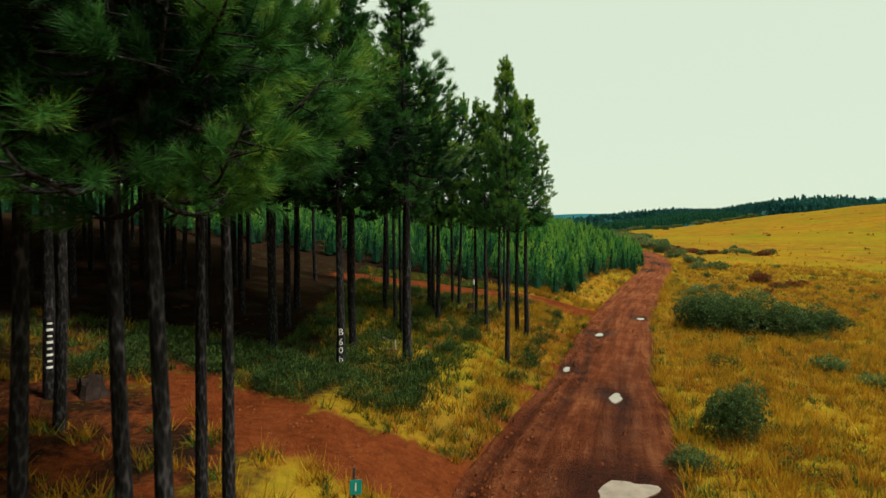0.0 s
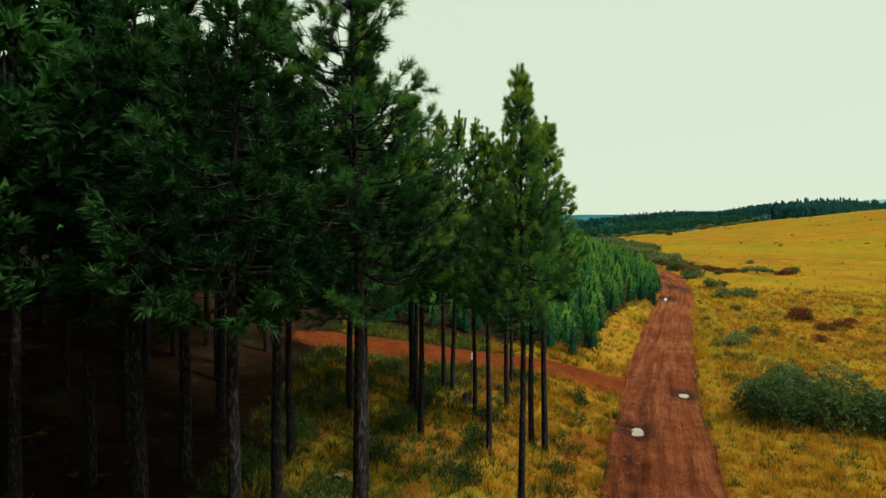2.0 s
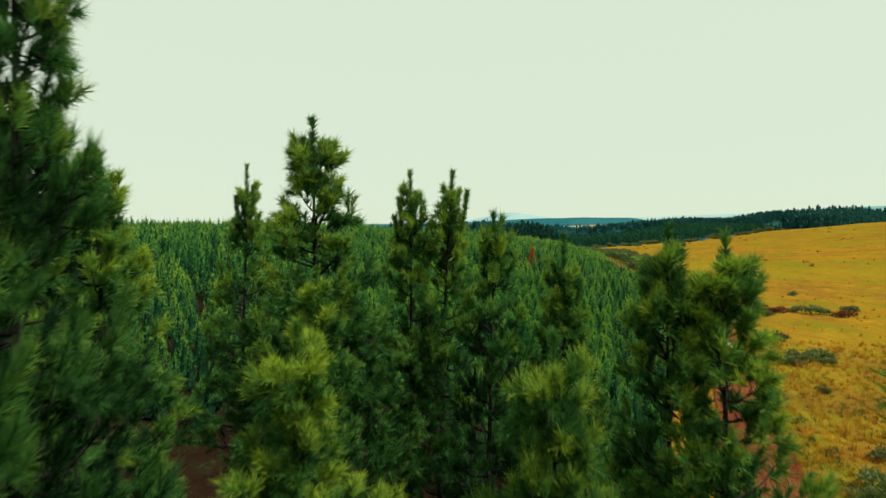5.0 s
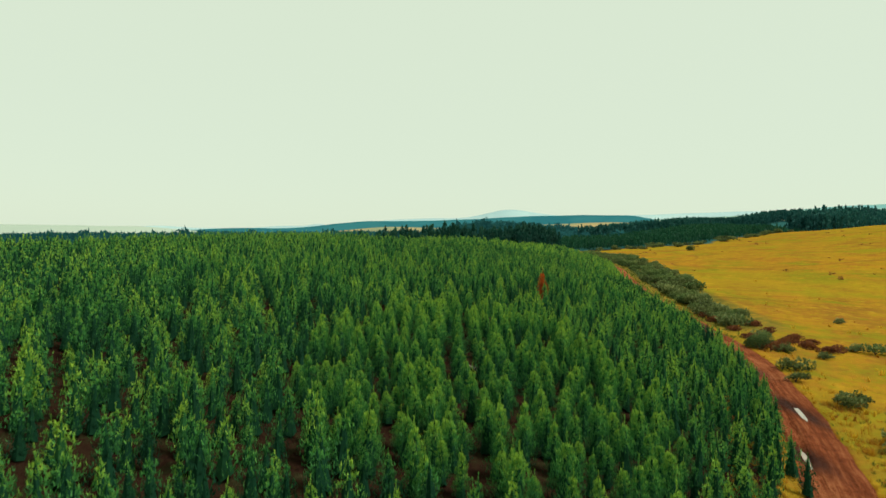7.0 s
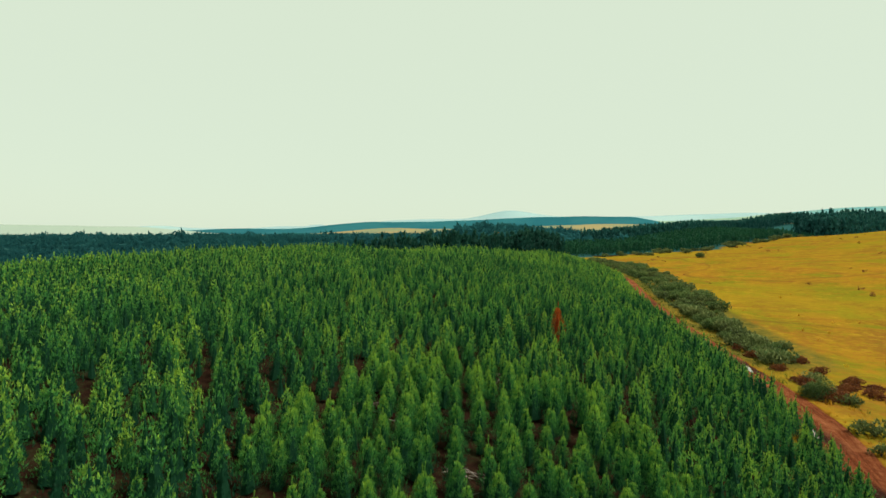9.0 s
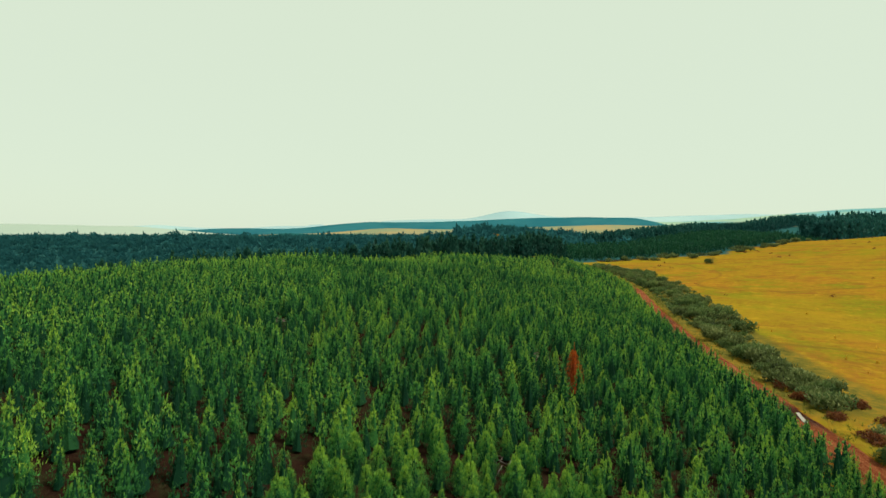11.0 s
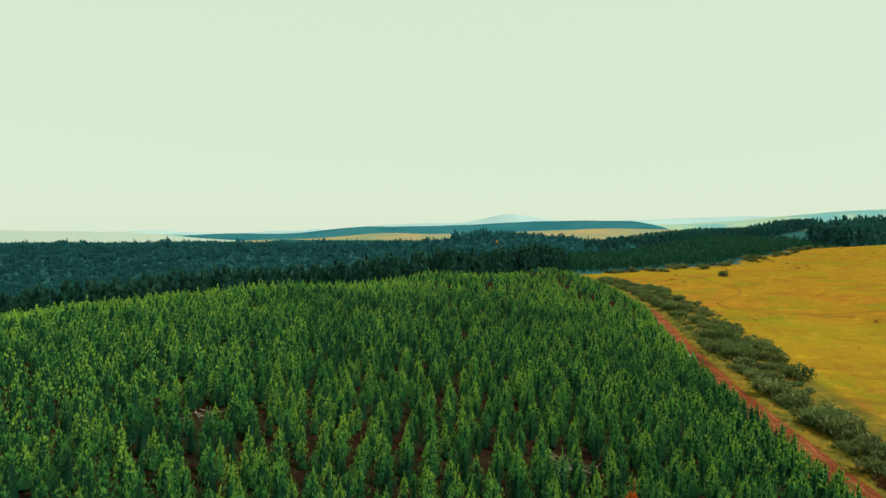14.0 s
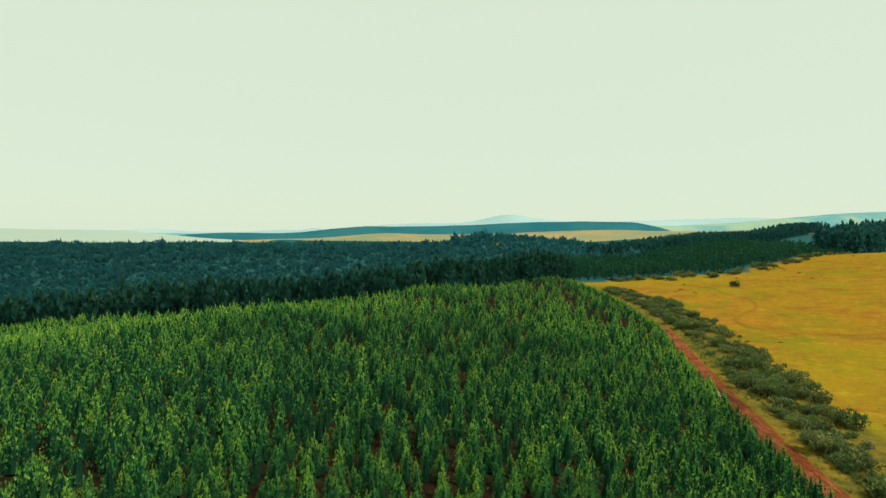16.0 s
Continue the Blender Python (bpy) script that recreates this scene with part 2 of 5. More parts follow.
def tri_data(name, tris, tips, mat):
    """A mesh of loose triangles, (n, 3, 3), with the attribute tip, (n, 3)."""
    n = len(tris)
    me = bpy.data.meshes.new(name)
    me.vertices.add(3 * n)
    me.vertices.foreach_set("co", np.ascontiguousarray(tris, np.float32).ravel())
    me.loops.add(3 * n)
    me.loops.foreach_set("vertex_index", np.arange(3 * n, dtype=np.int32))
    me.polygons.add(n)
    me.polygons.foreach_set("loop_start", np.arange(0, 3 * n, 3, dtype=np.int32))
    at = me.attributes.new("tip", "FLOAT", "POINT")
    at.data.foreach_set("value", np.ascontiguousarray(tips, np.float32).ravel())
    me.materials.append(mat)
    me.update(calc_edges=True)
    return me


def part(name, data, parent, label=""):
    ob = new(name, data)
    ob.parent = parent
    if label:
        tagged(ob, label)
    return ob


def thing(name, m, label, category, group="", kind=""):
    ob = tagged(new(name), label, category, group, kind)
    ob.empty_display_size = 0.3
    ob.matrix_basis = m
    return ob


def unit(v):
    return v / np.maximum(np.linalg.norm(v, axis=-1, keepdims=True), 1e-9)


def tube(points, radii, sides=8):
    """Verts and faces of a tube along points, closed at its end."""
    points = np.asarray(points, float)
    ways = unit(np.gradient(points, axis=0))
    ref = np.where(np.abs(ways[:, 2:3]) > 0.9, (1.0, 0, 0), (0, 0, 1.0))
    a = unit(np.cross(ways, ref))
    b = np.cross(ways, a)
    ang = np.arange(sides) * 2 * np.pi / sides
    rings = points[:, None] + np.asarray(radii)[:, None, None] * (np.cos(ang)[None, :, None] * a[:, None] + np.sin(ang)[None, :, None] * b[:, None])
    verts = np.concatenate([rings.reshape(-1, 3), points[-1:]])
    faces = []
    for i in range(len(points) - 1):
        for j in range(sides):
            k = (j + 1) % sides
            faces.append((i * sides + j, i * sides + k, (i + 1) * sides + k, (i + 1) * sides + j))
    last = (len(points) - 1) * sides
    faces += [(last + j, last + (j + 1) % sides, len(verts) - 1) for j in range(sides)]
    return verts, faces


def joined(pieces):
    verts, faces, n = [], [], 0
    for v, f in pieces:
        verts.append(v)
        faces += [tuple(i + n for i in q) for q in f]
        n += len(v)
    return np.concatenate(verts), faces


def shoots(rng, a, b, per, length, width, fresh, spread=(0.35, 0.95), keep=0.0):
    """Needles in bottle-brush order round the shoots from a to b, (n, 3) each: triangles and their tip values."""
    n = len(a)
    s = rng.uniform(keep, 1.0, (n, per, 1))
    axis = unit(b - a)[:, None, :]
    base = a[:, None] + s * (b - a)[:, None]
    r = unit(rng.normal(size=(n, per, 3)))
    r = unit(r - (r * axis).sum(-1, keepdims=True) * axis)
    th = rng.uniform(*spread, (n, per, 1))
    way = axis * np.cos(th) + r * np.sin(th)
    ln = np.reshape(length, (-1, 1, 1)) * rng.uniform(0.7, 1.15, (n, per, 1))
    end = base + way * ln - np.array((0, 0, 0.10)) * ln * rng.uniform(0.0, 1.0, (n, per, 1))
    side = unit(np.cross(way, rng.normal(size=(n, per, 3)))) * width * 0.5
    tris = np.stack([base - side, base + side, end], 2).reshape(-1, 3, 3)
    f = np.broadcast_to(np.asarray(fresh, float).reshape(-1, 1, 1), (n, per, 1))
    tip = np.concatenate([f * 0.55, f * 0.55, f], 2).reshape(-1, 3)
    return tris, tip


def clumps(rng, centres, sizes, per, length, width, fresh, tall=1.3, rise=0.9):
    """Leaf blades laid over rounded clumps, tips up: triangles and their tip values, lighter above as if lit."""
    n = len(centres)
    d = unit(rng.normal(size=(n, per, 3)))
    d[..., 2] = np.abs(d[..., 2]) * 1.25 - 0.45
    d = unit(d)
    q = np.asarray(sizes).reshape(-1, 1, 1) * rng.uniform(0.75, 1.05, (n, per, 1))
    base = np.asarray(centres)[:, None] + d * q * np.array((1, 1, tall))
    face = unit(d + rng.normal(0, 0.28, (n, per, 3)))
    way = unit(face * rng.uniform(0.1, 0.6, (n, per, 1)) + np.array((0, 0, rise)) + rng.normal(0, 0.22, (n, per, 3)))
    side = unit(np.cross(way, face))
    way = unit(way)
    ln = length * rng.uniform(0.7, 1.2, (n, per, 1))
    side = side * width * 0.5 * rng.uniform(0.7, 1.2, (n, per, 1))
    tris = np.stack([base - side - way * ln * 0.4, base + side - way * ln * 0.4, base + way * ln * 0.6], 2).reshape(-1, 3, 3)
    # upward-facing blades get lighter tips: light from above put into the colour
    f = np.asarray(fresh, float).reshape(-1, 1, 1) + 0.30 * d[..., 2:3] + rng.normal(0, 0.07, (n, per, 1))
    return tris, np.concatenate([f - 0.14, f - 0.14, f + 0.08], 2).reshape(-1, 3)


def rises(x, y):
    return float(land(x, y))


# ---- the lie of the land ----
def sstep(a, b, x):
    t = np.clip((x - a) / (b - a), 0.0, 1.0)
    return t * t * (3 - 2 * t)


ROAD_Y = np.array([-60.0, 0.0, 11.0, 17.0, 24.0, 33.0, 52.0, 70.0, 87.0, 112.0, 138.0, 160.0, 203.0, 250.0, 290.0, 400.0])
ROAD_X = np.array([-21.0, -1.3, 2.4, 4.6, 7.0, 10.3, 18.2, 26.2, 31.6, 34.2, 38.0, 42.3, 52.8, 58.2, 60.0, 58.0])
ROAD_Z = np.array([-0.2, 0.0, 0.0, 0.05, 0.25, 0.35, 0.65, 1.1, 1.85, 2.7, 3.2, 3.5, 3.6, 4.0, 4.5, 4.0])


def along(y, table):
    """A value along the road, rounded at the knots."""
    return sum(np.interp(y + o, ROAD_Y, table) for o in (-5.0, -2.5, 0.0, 2.5, 5.0)) / 5.0


def wobble(x, y, size, seed=0.0):
    """Smooth unevenness of about -1 to 1 with waves about size metres long."""
    k = 6.283 / size
    return (np.sin(k * (0.9 * x + 0.45 * y) + 1.3 + seed) * np.sin(k * (-0.4 * x + 0.85 * y) + 2.1 * seed)
            + 0.6 * np.sin(k * 1.9 * (0.5 * x - 0.8 * y) + 3.7 * seed) * np.sin(k * 2.1 * (0.85 * x + 0.4 * y) + 0.4)) / 1.6


def grass_edge(x):
    """Far side of the grassland, where the far woods begin."""
    return np.interp(x, (60, 85, 138, 200, 285, 350, 460, 700), (330, 335, 345, 392, 490, 535, 625, 780))


def land(x, y):
    """Height of the ground at x, y."""
    x, y = np.asarray(x, float), np.asarray(y, float)
    u = along(y, ROAD_X) - x
    z = along(y, ROAD_Z)
    left, right = np.maximum(u, 0.0), np.maximum(-u, 0.0)
    bank = 1.0 * sstep(1.8, 5.5, left) + 7.2 * (1 - np.exp(-(np.maximum(left - 5, 0.0) / 40.0) ** 1.2))
    fall = np.clip(-x + 0.3 * (y - 100) - 36, 0.0, 190.0)
    bank = bank - 0.14 * fall * sstep(0, 25, fall) * sstep(40, 120, y)
    rise = (-0.03 + 0.07 * sstep(70, 260, y)) * np.minimum(right, 60) + 16.5 * sstep(36, 240, right) * sstep(40, 210, y) * sstep(640, 330, y)
    z = z + bank + rise
    z = z + 1.4 * sstep(4.5, 14, u) * sstep(34, 52, y)
    z = z - 12.0 * sstep(195, 330, y) * sstep(5, 60, u) - 2.8 * sstep(148, 205, y) * sstep(4, -15, x) * sstep(-80, -40, x) * sstep(420, 300, y)
    z = z + (32 - 0.016 * np.minimum(np.abs(x), 800)) * sstep(510, 740, y - 0.1 * x) * sstep(200, 40, x)
    z = z + (13 * sstep(0, 150, y - grass_edge(x)) * sstep(100, 300, x) + 15 * sstep(0, 70, y - grass_edge(x)) * sstep(300, 460, x)) * sstep(1400, 1000, y)
    z = z + 0.10 * wobble(x, y, 7.0) * sstep(2.2, 5.0, np.abs(u)) + 0.5 * wobble(x, y, 60.0, 1.7) * sstep(8.0, 40.0, np.abs(u))
    return z


# ---- pines ----
UP = np.array((0, 0, 1.0))


def pine_meshes(seed, h, radius, bare, per, length, width, whorl=0.42, fork=0, inner=0.34, thick=0.115, cluster=3, dark=1.0, pale=0.0, spread=(0.25, 1.05), full=1.0, open_top=0.0):
    """Trunk with limbs and twigs, and crown, of a tall pine pruned up to the fraction bare of its height.
    The needles stand in round brushes at the ends of the twigs; cluster: shoots in a brush; inner: where on a limb the first stands; full: how many brushes a limb bears;
    fork: extra leaders; open_top: the fraction of the crown at its top that is thin."""
    rng = np.random.default_rng(seed)
    zs = np.linspace(-0.15, 1.0, 14) * h
    bend = rng.normal(0, 0.05, 2)[None] * (np.linspace(0, 1, 14)[:, None] ** 1.5) * h * 0.2
    sway = np.stack([np.sin(zs * 0.8 + rng.uniform(0, 6)), np.sin(zs * 0.7 + rng.uniform(0, 6))], 1) * 0.03
    axis = np.column_stack([bend + sway - sway[1], zs])
    rad = thick * (1 - np.clip(zs / h, 0, 1)) ** 0.95 + 0.005
    rad[:2] *= (1.4, 1.15)
    wood = [tube(axis, rad, 10)]
    near = per > 20

    def at(z):
        return np.array([np.interp(z, zs, axis[:, 0]), np.interp(z, zs, axis[:, 1]), z])

    a, b, fresh = [], [], []

    def brush(root, way, ln, tone, small=1.0):
        for _ in range(cluster):
            d = unit(way + rng.normal(0, 0.38, 3) + UP * 0.12)
            p = root + rng.normal(0, 0.035, 3)
            a.append(p)
            b.append(p + d * ln * rng.uniform(0.75, 1.2) * small)
            fresh.append(tone + rng.normal(0, 0.08))

    z = bare * h
    s = np.linspace(0, 1, 5)
    while z < h - 0.34:
        f = (z - bare * h) / (h - bare * h)
        n = int(rng.integers(4, 7)) if f < 1 - open_top else 3
        start = rng.uniform(0, 6.28)
        reach = radius * (1 - f) ** 1.06 * (0.74 + 0.40 * min(1.0, f * 5 + 0.2)) + 0.07
        for i in range(n):
            if rng.random() < 0.10 + 0.15 * (f < 0.08):
                continue
            ang = start + i * 6.283 / n + rng.normal(0, 0.3)
            r = reach * rng.uniform(0.55, 1.12)
            lift = rng.uniform(-0.25, 0.12) + 0.75 * f ** 1.5
            out = np.array((math.cos(ang), math.sin(ang), 0.0))
            across = np.array((-out[1], out[0], 0.0))
            p0 = at(z + rng.uniform(-0.15, 0.15))
            curve = p0 + out * (r * s)[:, None] + UP * (r * (lift * s - 0.16 * (1 - f) * np.sin(s * 3.14) + 0.30 * s ** 3))[:, None]
            thin = 0.026 * (1 - f) + 0.008
            if near:
                wood.append(tube(curve, thin * (1 - 0.75 * s), 4))
            elif i % 2:
                wood.append(tube(curve[::2], (thin * (1 - 0.75 * s))[::2], 3))
            tone = rng.normal(0, 0.11)
            m = max(2, int(round((1.3 + 3.3 * r) * full)))
            for q in np.linspace(inner, 1.0, m):
                root = np.array([np.interp(q, s, curve[:, k]) for k in range(3)])
                if q < 0.97:
                    side = across * rng.choice((-1, 1)) * rng.uniform(0.10, 0.42) * r * (1.2 - 0.7 * q) + out * 0.12 * r + UP * rng.uniform(-0.06, 0.10)
                    end = root + side
                    if near:
                        wood.append(tube(np.linspace(root, end, 3), (0.011, 0.008, 0.005), 3))
                    way = unit(unit(side) * 0.8 + out * 0.4 + UP * (0.35 + 0.4 * f))
                else:
                    end, way = root, unit(out * (0.9 - 0.5 * f) + UP * (0.35 + 0.8 * f))
                # crown shading in the tone: dark low and inside, light at tips and top
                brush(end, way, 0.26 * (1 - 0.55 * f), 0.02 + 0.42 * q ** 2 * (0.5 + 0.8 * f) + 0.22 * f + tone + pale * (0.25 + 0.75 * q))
        z += whorl * rng.uniform(0.65, 1.35) * (1.0 - 0.30 * f)
    tris, tip = shoots(rng, np.array(a), np.array(b), per, length, width, np.array(fresh) * dark, spread)
    # the leaders: upright candles with short needles
    tops = [(at(h - 1.0), at(h))]
    for _ in range(max(fork, int(rng.integers(1, 3)))):
        p = at(h - rng.uniform(0.9, 1.3))
        o = unit(rng.normal(0, 1, 2)) * rng.uniform(0.14, 0.26)
        tops.append((p + np.array((*o, 0.05)), p + np.array((*(o * 1.5), rng.uniform(0.45, 0.75) if fork else rng.uniform(0.25, 0.4)))))
    ca, cb = [], []
    for p, q in tops:
        low = at(p[2] - 0.35)
        wood.append(tube([low, p, q], (0.018, 0.011, 0.004), 4))
        for e in np.linspace(0, 0.86, 6):
            ca.append(p + (q - p) * e)
            cb.append(p + (q - p) * (e + 0.14))
    t2, p2 = shoots(rng, np.array(ca), np.array(cb), max(10, int(per * 1.8)), length * 0.85, width * 1.15, np.full(len(ca), 0.55 * dark + 0.2 * pale), (0.45, 1.0))
    trunk = bpy.data.meshes.new("trunk")
    tv, tf = joined(wood)
    trunk.from_pydata(tv.tolist(), [], tf)
    trunk.materials.append(BARK)
    trunk.polygons.foreach_set("use_smooth", [True] * len(trunk.polygons))
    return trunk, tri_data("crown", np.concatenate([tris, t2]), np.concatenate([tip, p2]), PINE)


EDGE = [pine_meshes(11 + i, 10.6, r, b, 58, 0.15, 0.0145, fork=k, full=g * 1.05, pale=0.24, open_top=o, whorl=0.34)
        for i, (r, b, k, g, o) in enumerate(((1.30, 0.46, 1, 1.35, 0.0), (1.10, 0.47, 0, 1.15, 0.1), (0.95, 0.48, 3, 1.0, 0.12), (1.28, 0.46, 0, 1.3, 0.0), (1.05, 0.47, 1, 1.15, 0.1)))]
LIGHT = [pine_meshes(95, 10.6, 1.4, 0.46, 76, 0.16, 0.0105, inner=0.2, whorl=0.32, full=1.45, pale=0.34)]
NEAR = [pine_meshes(31, 10.6, 1.5, 0.45, 88, 0.155, 0.0085, inner=0.22, whorl=0.33, full=1.4, pale=0.26, fork=1),
        pine_meshes(32, 10.6, 1.75, 0.43, 86, 0.16, 0.0088, inner=0.14, whorl=0.33, full=1.4, pale=0.26),
        pine_meshes(36, 10.6, 1.6, 0.44, 84, 0.16, 0.0088, inner=0.22, whorl=0.34, full=1.3, pale=0.22)]
# high pale value: light on the roadside boughs is put into the needle colour
BOUGH = [pine_meshes(33, 10.6, 1.75, 0.47, 84, 0.165, 0.0072, whorl=0.31, thick=0.088, full=1.8, pale=0.60, spread=(0.25, 1.0))]
# low dark values put the stand's shade into the needles of HIGH, SHADED and INNER
HIGH = [pine_meshes(81 + i, 10.6, r, b, 40, 0.18, 0.018, whorl=0.44, thick=0.088, full=1.1, dark=0.3, pale=0.04) for i, (r, b) in enumerate(((1.5, 0.48), (1.6, 0.50)))]
SHADED = [pine_meshes(87, 10.6, 1.5, 0.42, 38, 0.19, 0.024, whorl=0.40, full=1.25, dark=0.4)]
INNER = [pine_meshes(41 + i, 10.6, 1.75, b, 7, 0.32, 0.15, whorl=0.50, cluster=2, full=1.0, thick=0.105, dark=0.22) for i, b in enumerate((0.42, 0.46, 0.44))]


def pine(x, y, meshes, height, spin=0.0, lean=(0, 0), wide=1.0, label="tall pine with a bare dark trunk and dense green crown", group="mature pines"):
    s = height / 10.6
    ob = thing("pine_tree", pose(x, y, rises(x, y) - 0.03, lean[0], lean[1], spin) @ Matrix.Diagonal((s * wide, s * wide, s, 1)), label, "pine tree", group)
    for name, data in zip(("trunk", "crown"), meshes):
        part(name, data, ob)
    return ob


taken = []


def stand(rows, pool, label=""):
    """Pines from rows of x, y, height, width and lean to the side."""
    for i, (x, y, height, wide, tilt) in enumerate(rows):
        taken.append((x, y))
        ob = pine(x, y, pool[i % len(pool)], height, 67.0 * i + 20, (0, tilt), wide)
        if label:
            tagged(ob, label)


# the edge of the stand beside the road
stand([(2.2, 20.1, 10.9, 0.76, 0.3), (-1.2, 17.05, 12.2, 1.05, 0.5), (-1.45, 19.85, 10.6, 0.72, 0), (-2.05, 22.97, 12.3, 0.62, 0), (-1.67, 21.19, 12.1, 0.50, 0)], NEAR, "tall pine with bare trunk at the edge of the stand")
stand([(3.15, 24.6, 10.35, 0.85, 0), (3.52, 24.45, 10.45, 0.95, 0.6), (0.38, 28.1, 10.5, 0.75, 0), (-0.74, 26.7, 11.0, 1.0, 0),
       (1.41, 26.0, 10.0, 0.75, 0), (2.62, 26.8, 9.8, 0.85, 0), (0.68, 28.2, 10.5, 0.8, 0), (-2.66, 25.2, 10.1, 1.0, 0),
       (-3.08, 30.2, 10.2, 0.8, 0)], [EDGE[k] for k in (0, 3, 2, 3, 1, 4, 2, 1, 4)], "slender pine with bare trunk beside the track")
stand([(1.65, 22.9, 9.25, 0.85, 0), (-0.33, 23.7, 8.9, 1.05, 0)], LIGHT, "smaller pine with bright yellow-green boughs at the edge of the stand")
stand([(-3.0, 15.7, 11.6, 1.0, 0.5)], SHADED, "tall shaded pine with white painted letters on its trunk")
# trees inside the stand
stand([(-5.4, 17.4, 11.4, 1.2, 0), (-5.6, 19.7, 11.2, 1.2, 0), (-6.1, 23.2, 10.8, 1.2, 0), (-3.0, 18.2, 11.2, 1.0, 0), (-3.6, 21.5, 10.0, 1.0, 0)], SHADED)
stand([(-0.5, 25.45, 9.2, 0.9, 0), (3.1, 29.6, 8.6, 0.8, 0)], EDGE)
# trees between the road and the first track
stand([(-8.35, 11.55, 11.2, 1.3, -1.0), (-3.0, 4.93, 11.3, 0.95, -1.4), (-3.58, 7.75, 11.3, 0.95, -2.6), (-4.2, 5.0, 11.5, 1.0, -1.5)], HIGH)
stand([(-2.57, 4.6, 11.4, 1.0, -1.0), (-2.95, 7.15, 11.4, 0.95, -2.4)], BOUGH, "tall pine with long green boughs beside the road")


def wooded(x, y):
    """The inside of the tall stand, behind its first trees and off the tracks, with unseen trees added for shade."""
    behind = (y > 15.8) & (x < -6.3) & (y < 37.0 - 0.05 * x)
    # stretched past the view, so its outer trees shade the floor
    near = (y < 11.5) & (x < -5.6) & (x > -27)
    deep = (y > 10) & (x < -13) & (y < 17)
    # trees behind the starting point, never in view, added to cast shade
    unseen_shade = (y < -1.0) & (x < -2.9) & (x > -8) | (y < 3.0) & (x < -5.0) & (x > -8)
    gap = (y > 24) & (x > -0.6 - 0.6 * (y - 20))
    return (behind | near | deep | unseen_shade) & ~gap


rng = np.random.default_rng(5)
for gx in np.arange(-38, -2, 2.2):
    for gy in np.arange(-14.0, 39, 2.2):
        x, y = gx + rng.normal(0, 0.3), gy + rng.normal(0, 0.3)
        if wooded(x, y) and x > -1.05 * max(y, 9) - 14 and min((x - p) ** 2 + (y - q) ** 2 for p, q in taken) > 2.6:
            taken.append((x, y))
            pine(x, y, INNER[len(taken) % 3], rng.uniform(10.2, 11.6), rng.uniform(0, 360), (rng.normal(0, 0.6), rng.normal(0, 0.6)), rng.uniform(0.95, 1.15),
                 "tall pine deep in the dark stand")


# ---- young plantation ----
def young_arrays(seed, h, radius, lobes, per, length, width, leader=10, pale=1.0):
    """A bushy cone: blades on the rounded clumps at the ends of its whorled branches, toned lighter towards the top
    like daylight, round an added dark heart, with an upright leader.
    """
    rng = np.random.default_rng(seed)
    f = np.sort((np.arange(lobes) + rng.uniform(0, 1, lobes)) / lobes) ** 1.12 * 0.90
    ang = np.arange(lobes) * 2.4 + rng.normal(0, 0.35, lobes)
    r = radius * (1 - f) ** 0.85 * (0.60 + 0.40 * np.minimum(1, f * 4 + 0.25)) * rng.uniform(0.85, 1.2, lobes)
    centres = np.column_stack([np.cos(ang) * r * 0.66, np.sin(ang) * r * 0.66, h * (0.10 + 0.82 * f)])
    sizes = 0.42 * r * rng.uniform(0.75, 1.2, lobes) + 0.05
    # tone climbs with height: fresh tips plus light painted on the tops
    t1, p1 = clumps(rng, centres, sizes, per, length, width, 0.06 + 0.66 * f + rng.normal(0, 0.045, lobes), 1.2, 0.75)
    t2, p2 = shoots(rng, np.array([[0, 0, h * 0.80]]), np.array([[0, 0, h]]), leader, length * 0.8, width * 0.9, np.array([0.95]), (0.12, 0.5))
    # dark cones added inside to block the view through, standing for inner shade
    shade_core, ang = [], np.arange(6) * 6.283 / 6
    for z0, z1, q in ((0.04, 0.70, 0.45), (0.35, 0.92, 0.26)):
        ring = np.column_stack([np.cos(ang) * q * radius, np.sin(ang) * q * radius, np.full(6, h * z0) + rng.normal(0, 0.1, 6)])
        shade_core += [(ring[i], ring[(i + 1) % 6], np.array((0, 0, h * z1))) for i in range(6)]
    return np.concatenate([t1, t2, np.array(shade_core)]), np.concatenate([p1 * pale, p2 * pale, np.full((12, 3), -0.2)])


def trunk_data(h, r, mat, name="trunk", sides=6):
    v, f = tube([(0, 0, -0.2), (0.01, 0, h * 0.4), (0, 0.01, h * 0.92)], (r, r * 0.65, r * 0.15), sides)
    me = bpy.data.meshes.new(name)
    me.from_pydata(v.tolist(), [], f)
    me.materials.append(mat)
    return me


def belt_front(x):
    """Where the belt of tall pines behind the plantation begins."""
    return np.interp(x, (-330, -124, -58, -12, 5, 30, 62), (205, 236, 234, 238, 258, 300, 330))


def planted(x, y):
    """Whether the young plantation covers this place."""
    u = along(y, ROAD_X) - x
    near_edge = 37.0 + 2.5 * sstep(-4, -9, x) + 0.10 * np.maximum(-x, 0) - 0.4 * np.maximum(x - 4, 0)
    return (u > 4.3 - 2.4 * sstep(45, 75, y)) & (y > near_edge) & (y < belt_front(x) - 4)


grid = np.array([(gx, gy) for gy in np.arange(34, 342, 1.28) for gx in np.arange(-150, 62, 1.20)])
rng = np.random.default_rng(8)
grid = grid + rng.normal(0, 0.26, grid.shape)
keep = planted(grid[:, 0], grid[:, 1]) & (rng.random(len(grid)) > 0.05 + 0.80 * sstep(105, 215, grid[:, 1]))
keep &= np.abs(grid[:, 0]) < np.maximum(0.83 * (grid[:, 1] - 20) + 12, 62)
